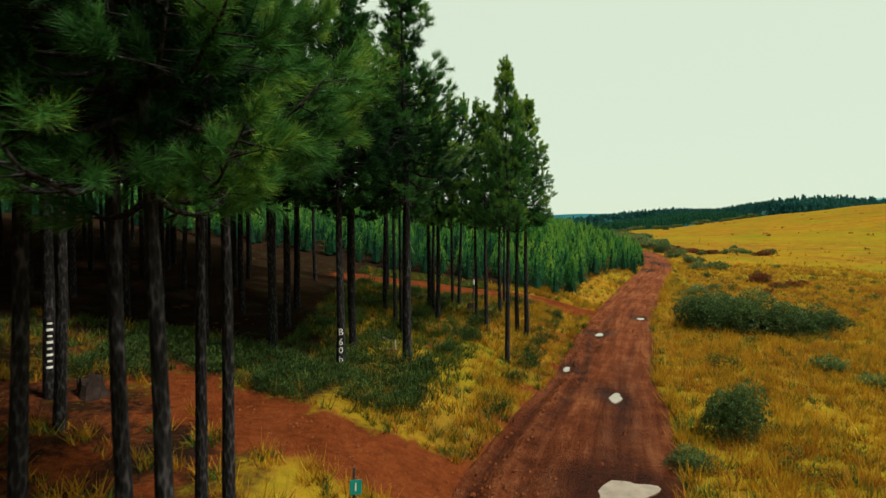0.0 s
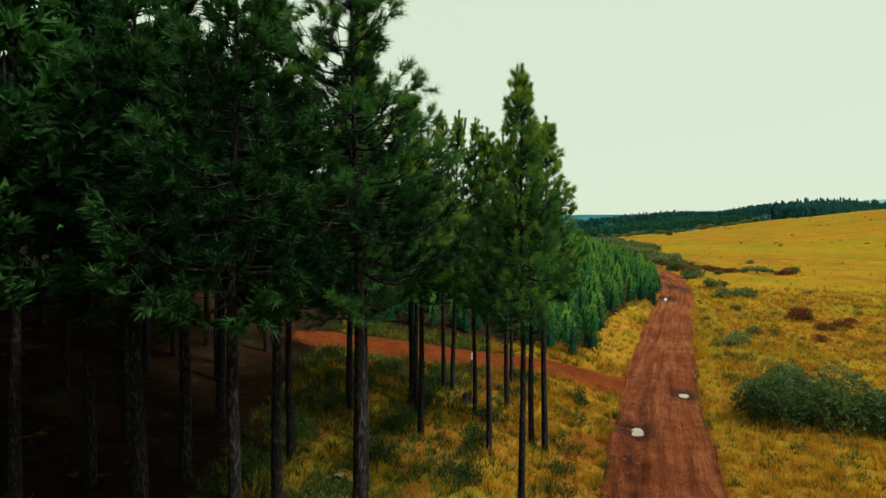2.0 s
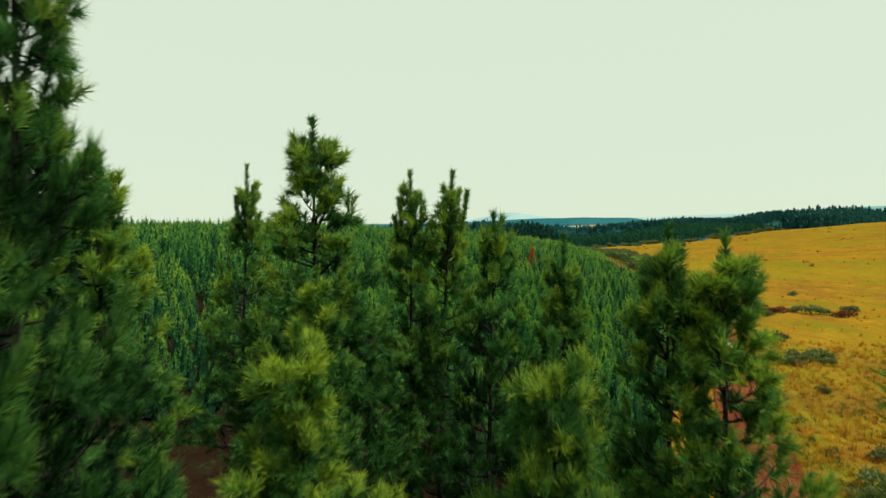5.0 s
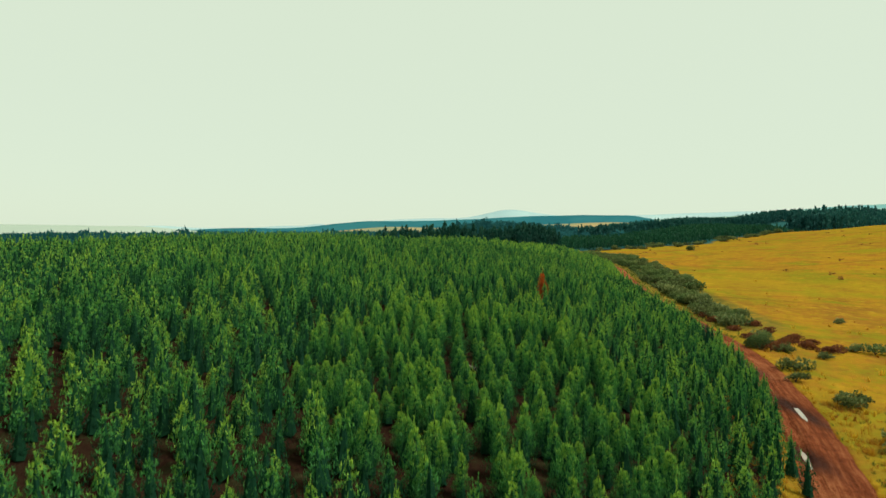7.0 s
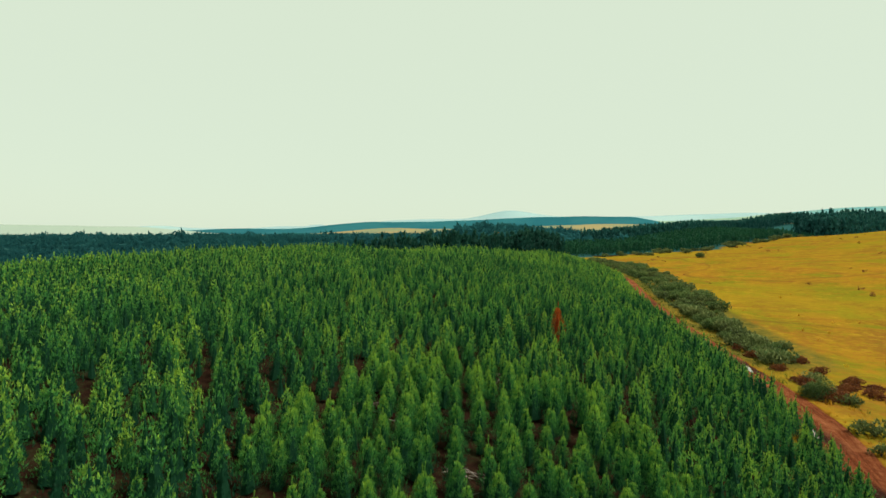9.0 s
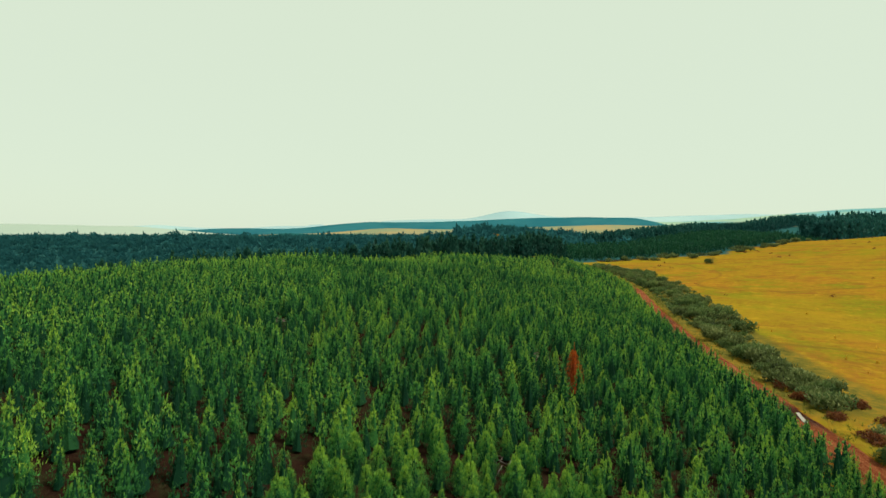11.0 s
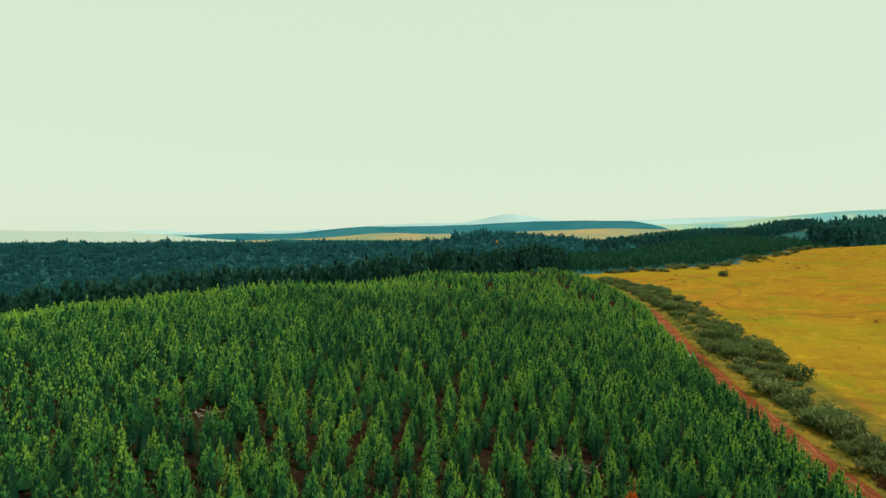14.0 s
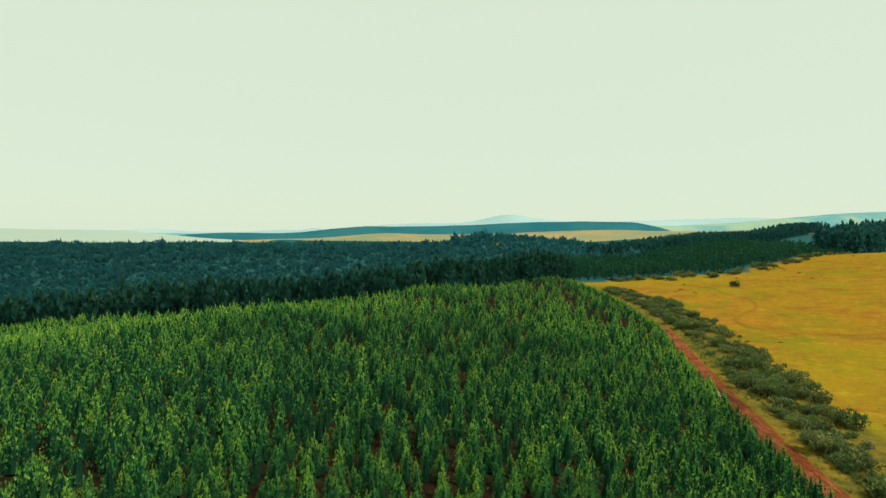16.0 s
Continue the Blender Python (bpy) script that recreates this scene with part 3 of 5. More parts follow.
for cx, cy, r in ((11.1, 102.6, 1.9), (-4.5, 62.0, 1.2), (3.0, 66.0, 1.3), (-12.5, 104.0, 1.3)):
    keep &= np.hypot(grid[:, 0] - cx, grid[:, 1] - cy) > r * 0.8
grid = grid[keep]
verge_y = np.arange(60, 325, 1.15)
verge_y = verge_y + rng.normal(0, 0.3, len(verge_y))
for off in (2.0, 3.1):
    row = np.column_stack([along(verge_y, ROAD_X) - off + rng.normal(0, 0.25, len(verge_y)), verge_y])
    grid = np.concatenate([grid, row[rng.random(len(row)) > 0.12 + 0.5 * (row[:, 1] < 95)]])
red_at = np.array((12.0, 93.6))
grid = grid[np.hypot(*(grid - red_at).T) > 0.9]
order = np.argsort(np.hypot(grid[:, 0] * 1.1 - 4, (grid[:, 1] - 62) * (0.9 - 0.35 * (grid[:, 1] > 62))))
grid = grid[order]

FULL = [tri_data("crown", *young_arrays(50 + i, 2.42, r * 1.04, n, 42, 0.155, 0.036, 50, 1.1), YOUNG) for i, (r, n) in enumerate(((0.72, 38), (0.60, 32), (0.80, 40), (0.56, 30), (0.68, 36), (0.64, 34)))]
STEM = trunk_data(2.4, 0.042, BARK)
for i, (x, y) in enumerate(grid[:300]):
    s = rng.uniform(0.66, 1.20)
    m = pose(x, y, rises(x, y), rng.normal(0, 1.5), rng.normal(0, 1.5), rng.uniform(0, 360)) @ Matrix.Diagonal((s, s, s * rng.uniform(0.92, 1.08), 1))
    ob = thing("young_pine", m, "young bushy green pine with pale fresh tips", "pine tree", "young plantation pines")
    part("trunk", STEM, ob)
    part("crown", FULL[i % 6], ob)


lone = thing("young_pine", pose(8.65, 38.5, rises(8.65, 38.5), 0, 0, 25) @ Matrix.Diagonal((1.1, 1.1, 1.2, 1)), "young pine standing alone beside the road", "pine tree", "young plantation pines")
part("trunk", STEM, lone)
part("crown", FULL[1], lone)


def scattered(name, places, templates, scales, mat, seed, lift=0.0, tilt=0.03, vary=0.12):
    """Copies of loose-triangle templates at the places, joined into one mesh."""
    rng = np.random.default_rng(seed)
    zs = land(places[:, 0], places[:, 1]) + lift
    pick = rng.integers(0, len(templates), len(places))
    out, tips = [], []
    for k, (tris, tip) in enumerate(templates):
        sel = np.where(pick == k)[0]
        if not len(sel):
            continue
        ang = rng.uniform(0, 6.283, len(sel))
        s = rng.uniform(*scales, len(sel))
        c, d = np.cos(ang) * s, np.sin(ang) * s
        t = tris[None]
        x = c[:, None, None] * t[..., 0] - d[:, None, None] * t[..., 1]
        y = d[:, None, None] * t[..., 0] + c[:, None, None] * t[..., 1]
        z = (s * rng.uniform(0.9, 1.12, len(sel)))[:, None, None] * t[..., 2]
        x = x + tilt * rng.normal(size=(len(sel), 1, 1)) * z
        p = np.stack([x + places[sel, 0, None, None], y + places[sel, 1, None, None], z + zs[sel, None, None]], -1)
        out.append(p.reshape(-1, 3, 3))
        shift = rng.normal(0, vary, (len(sel), 1, 1))
        tips.append((tip[None] + shift).reshape(-1, 3))
    return new(name, tri_data(name, np.concatenate(out), np.concatenate(tips), mat))


rest = grid[300:]
mid_n = 1700
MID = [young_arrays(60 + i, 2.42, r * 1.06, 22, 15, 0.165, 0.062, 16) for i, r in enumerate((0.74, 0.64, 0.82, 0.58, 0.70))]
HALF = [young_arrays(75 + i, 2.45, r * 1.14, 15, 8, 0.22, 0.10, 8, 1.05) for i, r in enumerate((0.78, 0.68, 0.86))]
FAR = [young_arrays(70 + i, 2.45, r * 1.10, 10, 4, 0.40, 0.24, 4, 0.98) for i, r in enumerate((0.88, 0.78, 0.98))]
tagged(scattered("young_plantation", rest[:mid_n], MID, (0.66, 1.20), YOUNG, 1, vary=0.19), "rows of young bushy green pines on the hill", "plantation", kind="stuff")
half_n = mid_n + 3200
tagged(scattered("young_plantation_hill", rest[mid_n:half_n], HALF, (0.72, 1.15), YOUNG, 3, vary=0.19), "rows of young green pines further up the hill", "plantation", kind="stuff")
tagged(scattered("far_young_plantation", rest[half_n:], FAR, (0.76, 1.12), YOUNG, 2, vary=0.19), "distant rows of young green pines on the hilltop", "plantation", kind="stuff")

# the pine that has died among them
dead = thing("dead_pine", pose(red_at[0], red_at[1], rises(*red_at), 1.5, 1.0, 40), "dead rust-red pine among green young pines", "pine tree")
part("trunk", trunk_data(3.8, 0.05, BARK), dead)
part("crown", tri_data("crown", *young_arrays(90, 3.7, 1.0, 36, 44, 0.18, 0.045, 40), DEAD), dead, "rust-red dead needles")


# ---- ground and road ----
def grid_axis(lo, fine_lo, fine_hi, hi, step, growth):
    right, s = [fine_hi], step
    while right[-1] < hi:
        s *= growth
        right.append(right[-1] + s)
    left, s = [fine_lo], step
    while left[-1] > lo:
        s *= growth
        left.append(left[-1] - s)
    return np.array(left[:0:-1] + list(np.arange(fine_lo, fine_hi, step)) + right)


def track_line(x):
    """The middle of the track that enters the stand."""
    return np.interp(x, (-14, -10, -8, -4.5, -2.3, 0, 3), (17.8, 15.3, 14.1, 12.3, 11.15, 10.9, 10.9))


def track_1(x, y):
    """Distance from the middle of the track that enters the stand."""
    return np.abs(y - track_line(x))


def track_2(x, y):
    return np.abs(y - (33.2 - 0.02 * np.minimum(x, 0) + 0.10 * np.maximum(x - 6, 0)))


def half_width(y):
    return 1.62 + 0.12 * np.sin(y * 0.9) * np.sin(y * 0.37 + 1.0) + 0.5 * sstep(22, 12, y)


gx, gy = grid_axis(-4600, -16, 34, 4600, 0.6, 1.085), grid_axis(-500, 0, 62, 4700, 0.6, 1.07)
X, Y = np.meshgrid(gx, gy)
U = along(Y, ROAD_X) - X
Z = land(X, Y)
Z = Z - 0.30 * sstep(0.35, -0.55, np.abs(U) - half_width(Y)) * (Y < 260)
nx, ny = len(gx), len(gy)
idx = np.arange(nx * ny).reshape(ny, nx)
quads = np.stack([idx[:-1, :-1], idx[:-1, 1:], idx[1:, 1:], idx[1:, :-1]], -1).reshape(-1, 4)
ground_data = bpy.data.meshes.new("ground")
ground_data.vertices.add(nx * ny)
ground_data.vertices.foreach_set("co", np.stack([X, Y, Z], -1).astype(np.float32).ravel())
ground_data.loops.add(quads.size)
ground_data.loops.foreach_set("vertex_index", quads.astype(np.int32).ravel())
ground_data.polygons.add(len(quads))
ground_data.polygons.foreach_set("loop_start", np.arange(0, quads.size, 4, dtype=np.int32))
ground_data.polygons.foreach_set("use_smooth", [True] * len(quads))
dirt = (0.92 + 0.2 * wobble(X, Y, 2.6, 1.2)) * sstep(1.75, 0.55, track_1(X, Y)) * (0.45 + 0.55 * sstep(-9, -5, X)) * sstep(-13, -10, X) * sstep(4.5, 1.0, X) * (Y < 26)
dirt = np.maximum(dirt, 0.95 * sstep(2.0, 0.8, track_2(X, Y)) * (X < 10) * sstep(-9, -4, X))
dirt = np.maximum(dirt, 0.75 * sstep(0.9, -0.2, np.abs(U) - half_width(Y)) * (Y < 260))
dirt = np.maximum(dirt, 0.42 * ((X < -5.5) & (X > -20) & (Y < 13) & (Y > 2)))
dirt = np.maximum(dirt, (0.50 + 0.25 * wobble(X, Y, 4.0, 0.3)) * sstep(4.6, 2.2, U) * (U > 0) * sstep(8, 12, Y) * sstep(36, 30, Y))
dirt = np.maximum(dirt, (0.30 + 0.28 * wobble(X, Y, 5.0, 2.3)) * sstep(-5, -2.5, X) * (U > 2) * sstep(15, 18, Y) * sstep(36, 32, Y))
dirt = np.maximum(dirt, (0.40 + 0.35 * wobble(X, Y, 3.0, 0.8)) * sstep(-11, -8, X) * sstep(-1.5, -3, X) * sstep(3, 5, Y) * sstep(13, 11.5, Y))
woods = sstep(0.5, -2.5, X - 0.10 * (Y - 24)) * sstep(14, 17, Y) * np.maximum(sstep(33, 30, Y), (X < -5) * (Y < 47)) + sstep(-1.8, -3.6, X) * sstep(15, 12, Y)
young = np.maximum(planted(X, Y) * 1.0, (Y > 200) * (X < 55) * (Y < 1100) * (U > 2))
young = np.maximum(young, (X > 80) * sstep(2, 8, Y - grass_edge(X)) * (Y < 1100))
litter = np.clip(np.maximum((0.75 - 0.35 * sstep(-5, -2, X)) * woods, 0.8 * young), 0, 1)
# extra litter by the first track, darkening the floor where crowns shade it
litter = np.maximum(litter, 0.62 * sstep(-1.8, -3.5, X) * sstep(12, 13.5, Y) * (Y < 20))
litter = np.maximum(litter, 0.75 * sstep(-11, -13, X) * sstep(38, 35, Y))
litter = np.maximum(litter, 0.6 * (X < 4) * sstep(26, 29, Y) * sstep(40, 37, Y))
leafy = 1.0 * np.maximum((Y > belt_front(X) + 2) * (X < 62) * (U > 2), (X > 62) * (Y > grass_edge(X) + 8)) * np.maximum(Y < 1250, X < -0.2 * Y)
heath = 0.9 * sstep(1.2, 2.2, -U) * sstep(16, 10, -U) * sstep(94, 110, Y) * sstep(330, 290, Y)
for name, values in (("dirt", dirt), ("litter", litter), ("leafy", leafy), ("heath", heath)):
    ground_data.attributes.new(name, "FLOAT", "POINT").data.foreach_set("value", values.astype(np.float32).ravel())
ground_data.materials.append(GROUND)
ground_data.update(calc_edges=True)
tagged(new("ground", ground_data), "rolling dry grassland with red earth and pine litter", "ground", kind="structure")

PUDDLES = ((5.15, 17.2, 0.36, 0.75), (4.55, 20.9, 0.34, 0.6), (7.45, 27.7, 0.42, 0.6), (11.0, 32.0, 0.3, 0.5), (22.85, 64.9, 0.5, 1.3),
           (3.4, 10.9, 0.85, 0.85), (29.6, 84.6, 0.45, 1.8), (27.4, 73.0, 0.4, 2.2), (34.4, 103.0, 0.5, 2.0), (41.4, 156.0, 0.5, 3.0), (39.2, 148.0, 0.4, 2.5))


def road_height(x, y, c):
    """Height of the road's skin; c runs across it from -1 to 1."""
    s = c * 2.2
    z = land(x, y) + 0.03 - 0.05 * c * c
    for rut, depth in ((-0.95, 0.20), (0.75, 0.08)):
        z = z - depth * np.exp(-((s - rut - 0.12 * np.sin(y * 0.55)) / 0.26) ** 2) * (0.6 + 0.4 * np.sin(y * 0.31 + rut))
    z = z - 0.09 * np.exp(-((s + 1.65) / 0.2) ** 2) * sstep(34, 14, y) + 0.05 * np.exp(-((s + 1.3) / 0.16) ** 2) * sstep(34, 14, y)
    z = z + 0.06 * wobble(x, y, 1.3, 1.9) * np.exp(-((s + 1.15) / 0.55) ** 2) * sstep(36, 26, y)
    z = z + 0.008 * wobble(x, y, 1.1, 0.6) + 0.003 * wobble(x, y, 0.45, 2.0)
    for px, py, rx, ry in PUDDLES:
        z = z - 0.07 * np.exp(-(((x - px) / (rx * 1.3)) ** 2 + ((y - py) / (ry * 1.3)) ** 2))
    return z - 0.35 * sstep(0.90, 1.0, np.abs(c))


ys = np.concatenate([np.arange(-6, 44, 0.15), np.arange(44, 120, 0.5), np.arange(120, 262, 1.2)])
cs = np.linspace(-1, 1, 43)
C, RY = np.meshgrid(cs, ys)
HW = half_width(RY) + 0.22 + 0.04 * np.sin(RY * 2.3 + 2 * np.sign(C)) * np.sin(RY * 0.83)
RX = along(RY, ROAD_X) + C * HW * 1.06
RZ = road_height(RX, RY, C)
idx = np.arange(RX.size).reshape(RX.shape)
quads = np.stack([idx[:-1, :-1], idx[:-1, 1:], idx[1:, 1:], idx[1:, :-1]], -1).reshape(-1, 4)
road = link_mesh("road", np.stack([RX, RY, RZ], -1).reshape(-1, 3), quads, ROAD, smooth=True)
wet = np.zeros_like(RX)
for px, py, rx, ry in PUDDLES:
    wet = np.maximum(wet, 1.1 * np.exp(-(((RX - px) / (rx * 2.0)) ** 2 + ((RY - py) / (ry * 2.0)) ** 2) ** 1.5))
wet = np.maximum(wet, 0.7 * np.exp(-((C * 2.2 + 1.65) / 0.25) ** 2) * sstep(34, 12, RY))
wet = np.maximum(wet, (0.72 + 0.3 * wobble(RX, RY, 2.2, 0.1)) * np.exp(-((C * 2.2 - 0.8) / 0.8) ** 2) * sstep(27, 13, RY))
# wet mud in the rut, darkened further to stand for the rut's shade
wet = np.maximum(wet, (0.62 + 0.5 * wobble(RX, RY, 1.7, 0.7)) * np.exp(-((C * 2.2 + 0.95 + 0.12 * np.sin(RY * 0.55)) / 0.30) ** 2) * sstep(40, 30, RY))
wet = np.maximum(wet, (0.50 + 0.6 * wobble(RX, RY, 2.6, 1.3)) * np.exp(-((C * 2.2 - 1.95) / 0.22) ** 2) * sstep(60, 30, RY))
wet = np.clip(wet + 0.10 * wobble(RX, RY, 4.5, 2.9) * sstep(60, 40, RY), 0, 1.1)
road.data.attributes.new("wet", "FLOAT", "POINT").data.foreach_set("value", wet.astype(np.float32).ravel())
road.data.attributes.new("across", "FLOAT", "POINT").data.foreach_set("value", (C * 2.2).astype(np.float32).ravel())
road.data.attributes.new("run", "FLOAT", "POINT").data.foreach_set("value", RY.astype(np.float32).ravel())
tagged(road, "rutted red earth road with wet patches", "road", kind="structure")


def clods(name, n, place, sizes, mat, seed, label):
    """Angular lumps of earth, half sunk."""
    rng = np.random.default_rng(seed)
    d = unit(np.array([(1, 0, 0), (0, 1, 0), (-1, 0, 0), (0, -1, 0), (0, 0, 1.0), (0, 0, -1.0)], float))
    f = np.array([(0, 1, 4), (1, 2, 4), (2, 3, 4), (3, 0, 4), (1, 0, 5), (2, 1, 5), (3, 2, 5), (0, 3, 5)])
    p = place(rng, n)
    r = sizes[0] + (sizes[1] - sizes[0]) * rng.random(len(p)) ** 3
    v = p[:, None] + d[None] * rng.uniform(0.6, 1.3, (len(p), 6, 1)) * r[:, None, None] * np.array((1, 1, 0.7))
    faces = (f[None] + 6 * np.arange(len(p))[:, None, None]).reshape(-1, 3)
    tagged(link_mesh(name, v.reshape(-1, 3), faces, mat), label, "clods", kind="stuff")


def on_road(rng, n):
    y = 7 + 28 * rng.random(n) ** 1.3
    c = np.where(rng.random(n) < 0.75, -0.62 + rng.normal(0, 0.14, n), rng.uniform(-0.85, 0.85, n))
    x = along(y, ROAD_X) + c * (half_width(y) + 0.2) * 1.06
    return np.column_stack([x, y, road_height(x, y, c) + 0.005])


def on_track(rng, n):
    x = rng.uniform(-9, 1.5, n)
    y = track_line(x) + rng.normal(0, 0.6, n)
    return np.column_stack([x, y, land(x, y)])


EARTH = plain_material("red_clods", (0.060, 0.014, 0.005), (0.20, 0.062, 0.022), 6.0, 0.95, 0.6, 0.1)
clods("road_clods", 900, on_road, (0.015, 0.085), EARTH, 210, "lumps of churned red mud along the ruts")
clods("track_stones", 700, on_track, (0.012, 0.06), EARTH, 211, "small red stones and clods on the track")


def puddle(x, y, rx, ry, seed):
    rng = np.random.default_rng(seed)
    ang = np.linspace(0, 6.283, 40, endpoint=False)
    k = 1 + sum(rng.uniform(0.10, 0.24) / (j ** 0.7) * np.sin(j * ang + rng.uniform(0, 6.28)) for j in (2, 3, 4, 5, 7))
    slope = 0.36
    px, py = rx * k * np.cos(ang), ry * k * np.sin(ang)
    px, py = px + slope * py, py
    c = (x - float(along(y, ROAD_X))) / (float(half_width(y)) + 0.25)
    z = float(road_height(np.array(x), np.array(y), np.array(c))) + 0.028
    top = np.column_stack([px + x, py + y, np.full(40, z)])
    low = top * 1.0
    low[:, 2] -= 0.05
    faces = [tuple(range(40))] + [(i, i + 40, (i + 1) % 40 + 40, (i + 1) % 40) for i in range(40)]
    ob = link_mesh("puddle", np.concatenate([top, low]), faces, WATER)
    tagged(ob, "shallow muddy puddle that mirrors the pale sky", "puddle", "road puddles")


for i, (x, y, rx, ry) in enumerate(PUDDLES):
    puddle(x, y, rx * (0.72 if y < 50 else 0.45), ry * (0.72 if y < 50 else 1.2), 200 + i)


# ---- far woods and hills ----
def area(x0, x1, y0, y1, step, seed, test):
    rng = np.random.default_rng(seed)
    p = np.array([(x, y) for y in np.arange(y0, y1, step) for x in np.arange(x0, x1, step)]) + 0.0
    p = p + rng.normal(0, step * 0.28, p.shape)
    return p[test(p[:, 0], p[:, 1])]


def tall_arrays(seed, h, r, lobes, per, length, width):
    """A tall slender conifer of overlapping clumps."""
    rng = np.random.default_rng(seed)
    f = (np.arange(lobes) + rng.uniform(0, 1, lobes)) / lobes
    ang = np.arange(lobes) * 2.4 + rng.normal(0, 0.4, lobes)
    q = r * (1 - f) ** 0.75
    c = np.column_stack([np.cos(ang) * q * 0.6, np.sin(ang) * q * 0.6, h * (0.12 + 0.86 * f)])
    return clumps(rng, c, 0.5 * q + 0.12, per, length, width, 0.2 + 0.35 * f, 1.5)


def round_arrays(seed, h, r, lobes, per, length, width):
    """A broad bush or small tree of rounded clumps."""
    rng = np.random.default_rng(seed)
    ang, q = rng.uniform(0, 6.283, lobes), r * np.sqrt(rng.uniform(0.02, 0.6, lobes))
    c = np.column_stack([np.cos(ang) * q, np.sin(ang) * q, h * rng.uniform(0.2, 0.7, lobes)])
    return clumps(rng, c, r * rng.uniform(0.35, 0.55, lobes), per, length, width, 0.35 + rng.normal(0, 0.1, lobes), 0.9, 0.45)


BROAD_WOOD = [tall_arrays(305 + i, 12.0, 3.0, 13, 5, 2.0, 1.3) for i in range(4)]
LOW_WOOD = [tall_arrays(310 + i, 5.5, 1.5, 7, 4, 1.3, 0.8) for i in range(4)]
ROUND_WOOD = [round_arrays(320 + i, 7.0, 4.8, 5, 6, 2.6, 2.0) for i in range(4)]
belt = area(-330, 62, 188, 372, 3.3, 20, lambda x, y: (y > belt_front(x)) & (y < belt_front(x) + 24))
tagged(scattered("forest_belt", belt, BROAD_WOOD, (0.84, 0.98), BELT, 21), "dark belt of tall pines behind the plantation", "forest", kind="stuff")
hill_young = area(62, 420, 335, 640, 3.4, 22, lambda x, y: (y > grass_edge(x) + 12) & (y < grass_edge(x) + 150) & (x < 345))
tagged(scattered("hill_plantation", hill_young, LOW_WOOD, (0.8, 1.25), HILL, 23), "green plantation on the hillside beyond the grassland", "forest", kind="stuff")
hill_back = area(120, 470, 480, 960, 4.2, 24, lambda x, y: (y > grass_edge(x) + 150) & (y < grass_edge(x) + 205))
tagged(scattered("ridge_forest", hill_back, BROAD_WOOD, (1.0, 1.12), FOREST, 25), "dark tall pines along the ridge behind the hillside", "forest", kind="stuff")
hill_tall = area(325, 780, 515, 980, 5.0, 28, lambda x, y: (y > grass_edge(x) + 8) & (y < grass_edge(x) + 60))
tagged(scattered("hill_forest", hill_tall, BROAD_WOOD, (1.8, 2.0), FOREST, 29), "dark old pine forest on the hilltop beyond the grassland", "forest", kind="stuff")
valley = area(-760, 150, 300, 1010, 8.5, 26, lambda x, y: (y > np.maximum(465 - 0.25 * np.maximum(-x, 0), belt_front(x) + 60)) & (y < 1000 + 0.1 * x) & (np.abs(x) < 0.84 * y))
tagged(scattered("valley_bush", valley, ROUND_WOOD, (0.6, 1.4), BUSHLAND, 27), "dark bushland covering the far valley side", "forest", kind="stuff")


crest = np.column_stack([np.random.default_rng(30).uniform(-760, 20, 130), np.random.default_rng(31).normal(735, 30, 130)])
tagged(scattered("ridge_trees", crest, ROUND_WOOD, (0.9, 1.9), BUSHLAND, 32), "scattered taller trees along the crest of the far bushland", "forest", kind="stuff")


def hill_material(name, a, b, scale):
    m, nt, p = material(name, 1.0, 0.0)
    geo = nt.nodes.new("ShaderNodeNewGeometry")
    n = noise_of(nt, geo.outputs["Position"], scale, 5.0, 0.6)
    nt.links.new(ramp_of(nt, n, ((0.42, a), (0.58, b))), p.inputs["Base Color"])
    return m


def ridge(name, dist, deep, x0, x1, base, crest, mat, label, seed):
    """A long far hill: foot, crest and back, with an uneven skyline."""
    rng = np.random.default_rng(seed)
    xs = np.linspace(x0, x1, 120)
    f = np.linspace(0, 1, 120)
    h = crest(xs) + sum(rng.uniform(0.3, 1.1) * dist / 3000 * np.sin(f * k + rng.uniform(0, 6.3)) for k in (9, 17, 31, 55, 90))
    rows = []
    for q, lift in ((0.0, 0.0), (0.35, 0.55), (0.7, 0.9), (1.0, 1.0), (1.6, 0.5)):
        rows.append(np.column_stack([xs * (1 + 0.0 * q), np.full(120, dist + deep * q), base + (h - base) * lift]))
    v = np.concatenate(rows)
    faces = [(r * 120 + i, r * 120 + i + 1, (r + 1) * 120 + i + 1, (r + 1) * 120 + i) for r in range(4) for i in range(119)]
    tagged(link_mesh(name, v, faces, mat, smooth=True), label, "hill", kind="structure")


# the hills' base colours carry painted haze: teal, then blue, then pale
HAZE_WOOD = hill_material("hazy_wooded_hills", (0.009, 0.062, 0.064), (0.017, 0.088, 0.082), 0.012)
HAZE_GREEN = hill_material("hazy_green_hills", (0.016, 0.095, 0.120), (0.024, 0.115, 0.135), 0.004)
HAZE_GOLD = hill_material("hazy_gold_fields", (0.27, 0.215, 0.105), (0.17, 0.20, 0.12), 0.006)
HAZE_BLUE = hill_material("hazy_blue_hills", (0.11, 0.27, 0.29), (0.24, 0.34, 0.25), 0.003)
HAZE_PALE = hill_material("hazy_pale_mountains", (0.25, 0.37, 0.39), (0.30, 0.42, 0.42), 0.001)
ridge("backdrop_wooded_hill", 1020, 180, -320, 640, -10, lambda x: 12 + 15 * np.exp(-((x - 125) / 70) ** 2) + 13 * sstep(180, 420, x), HAZE_WOOD, "distant wooded hill tinted teal with haze", 5)
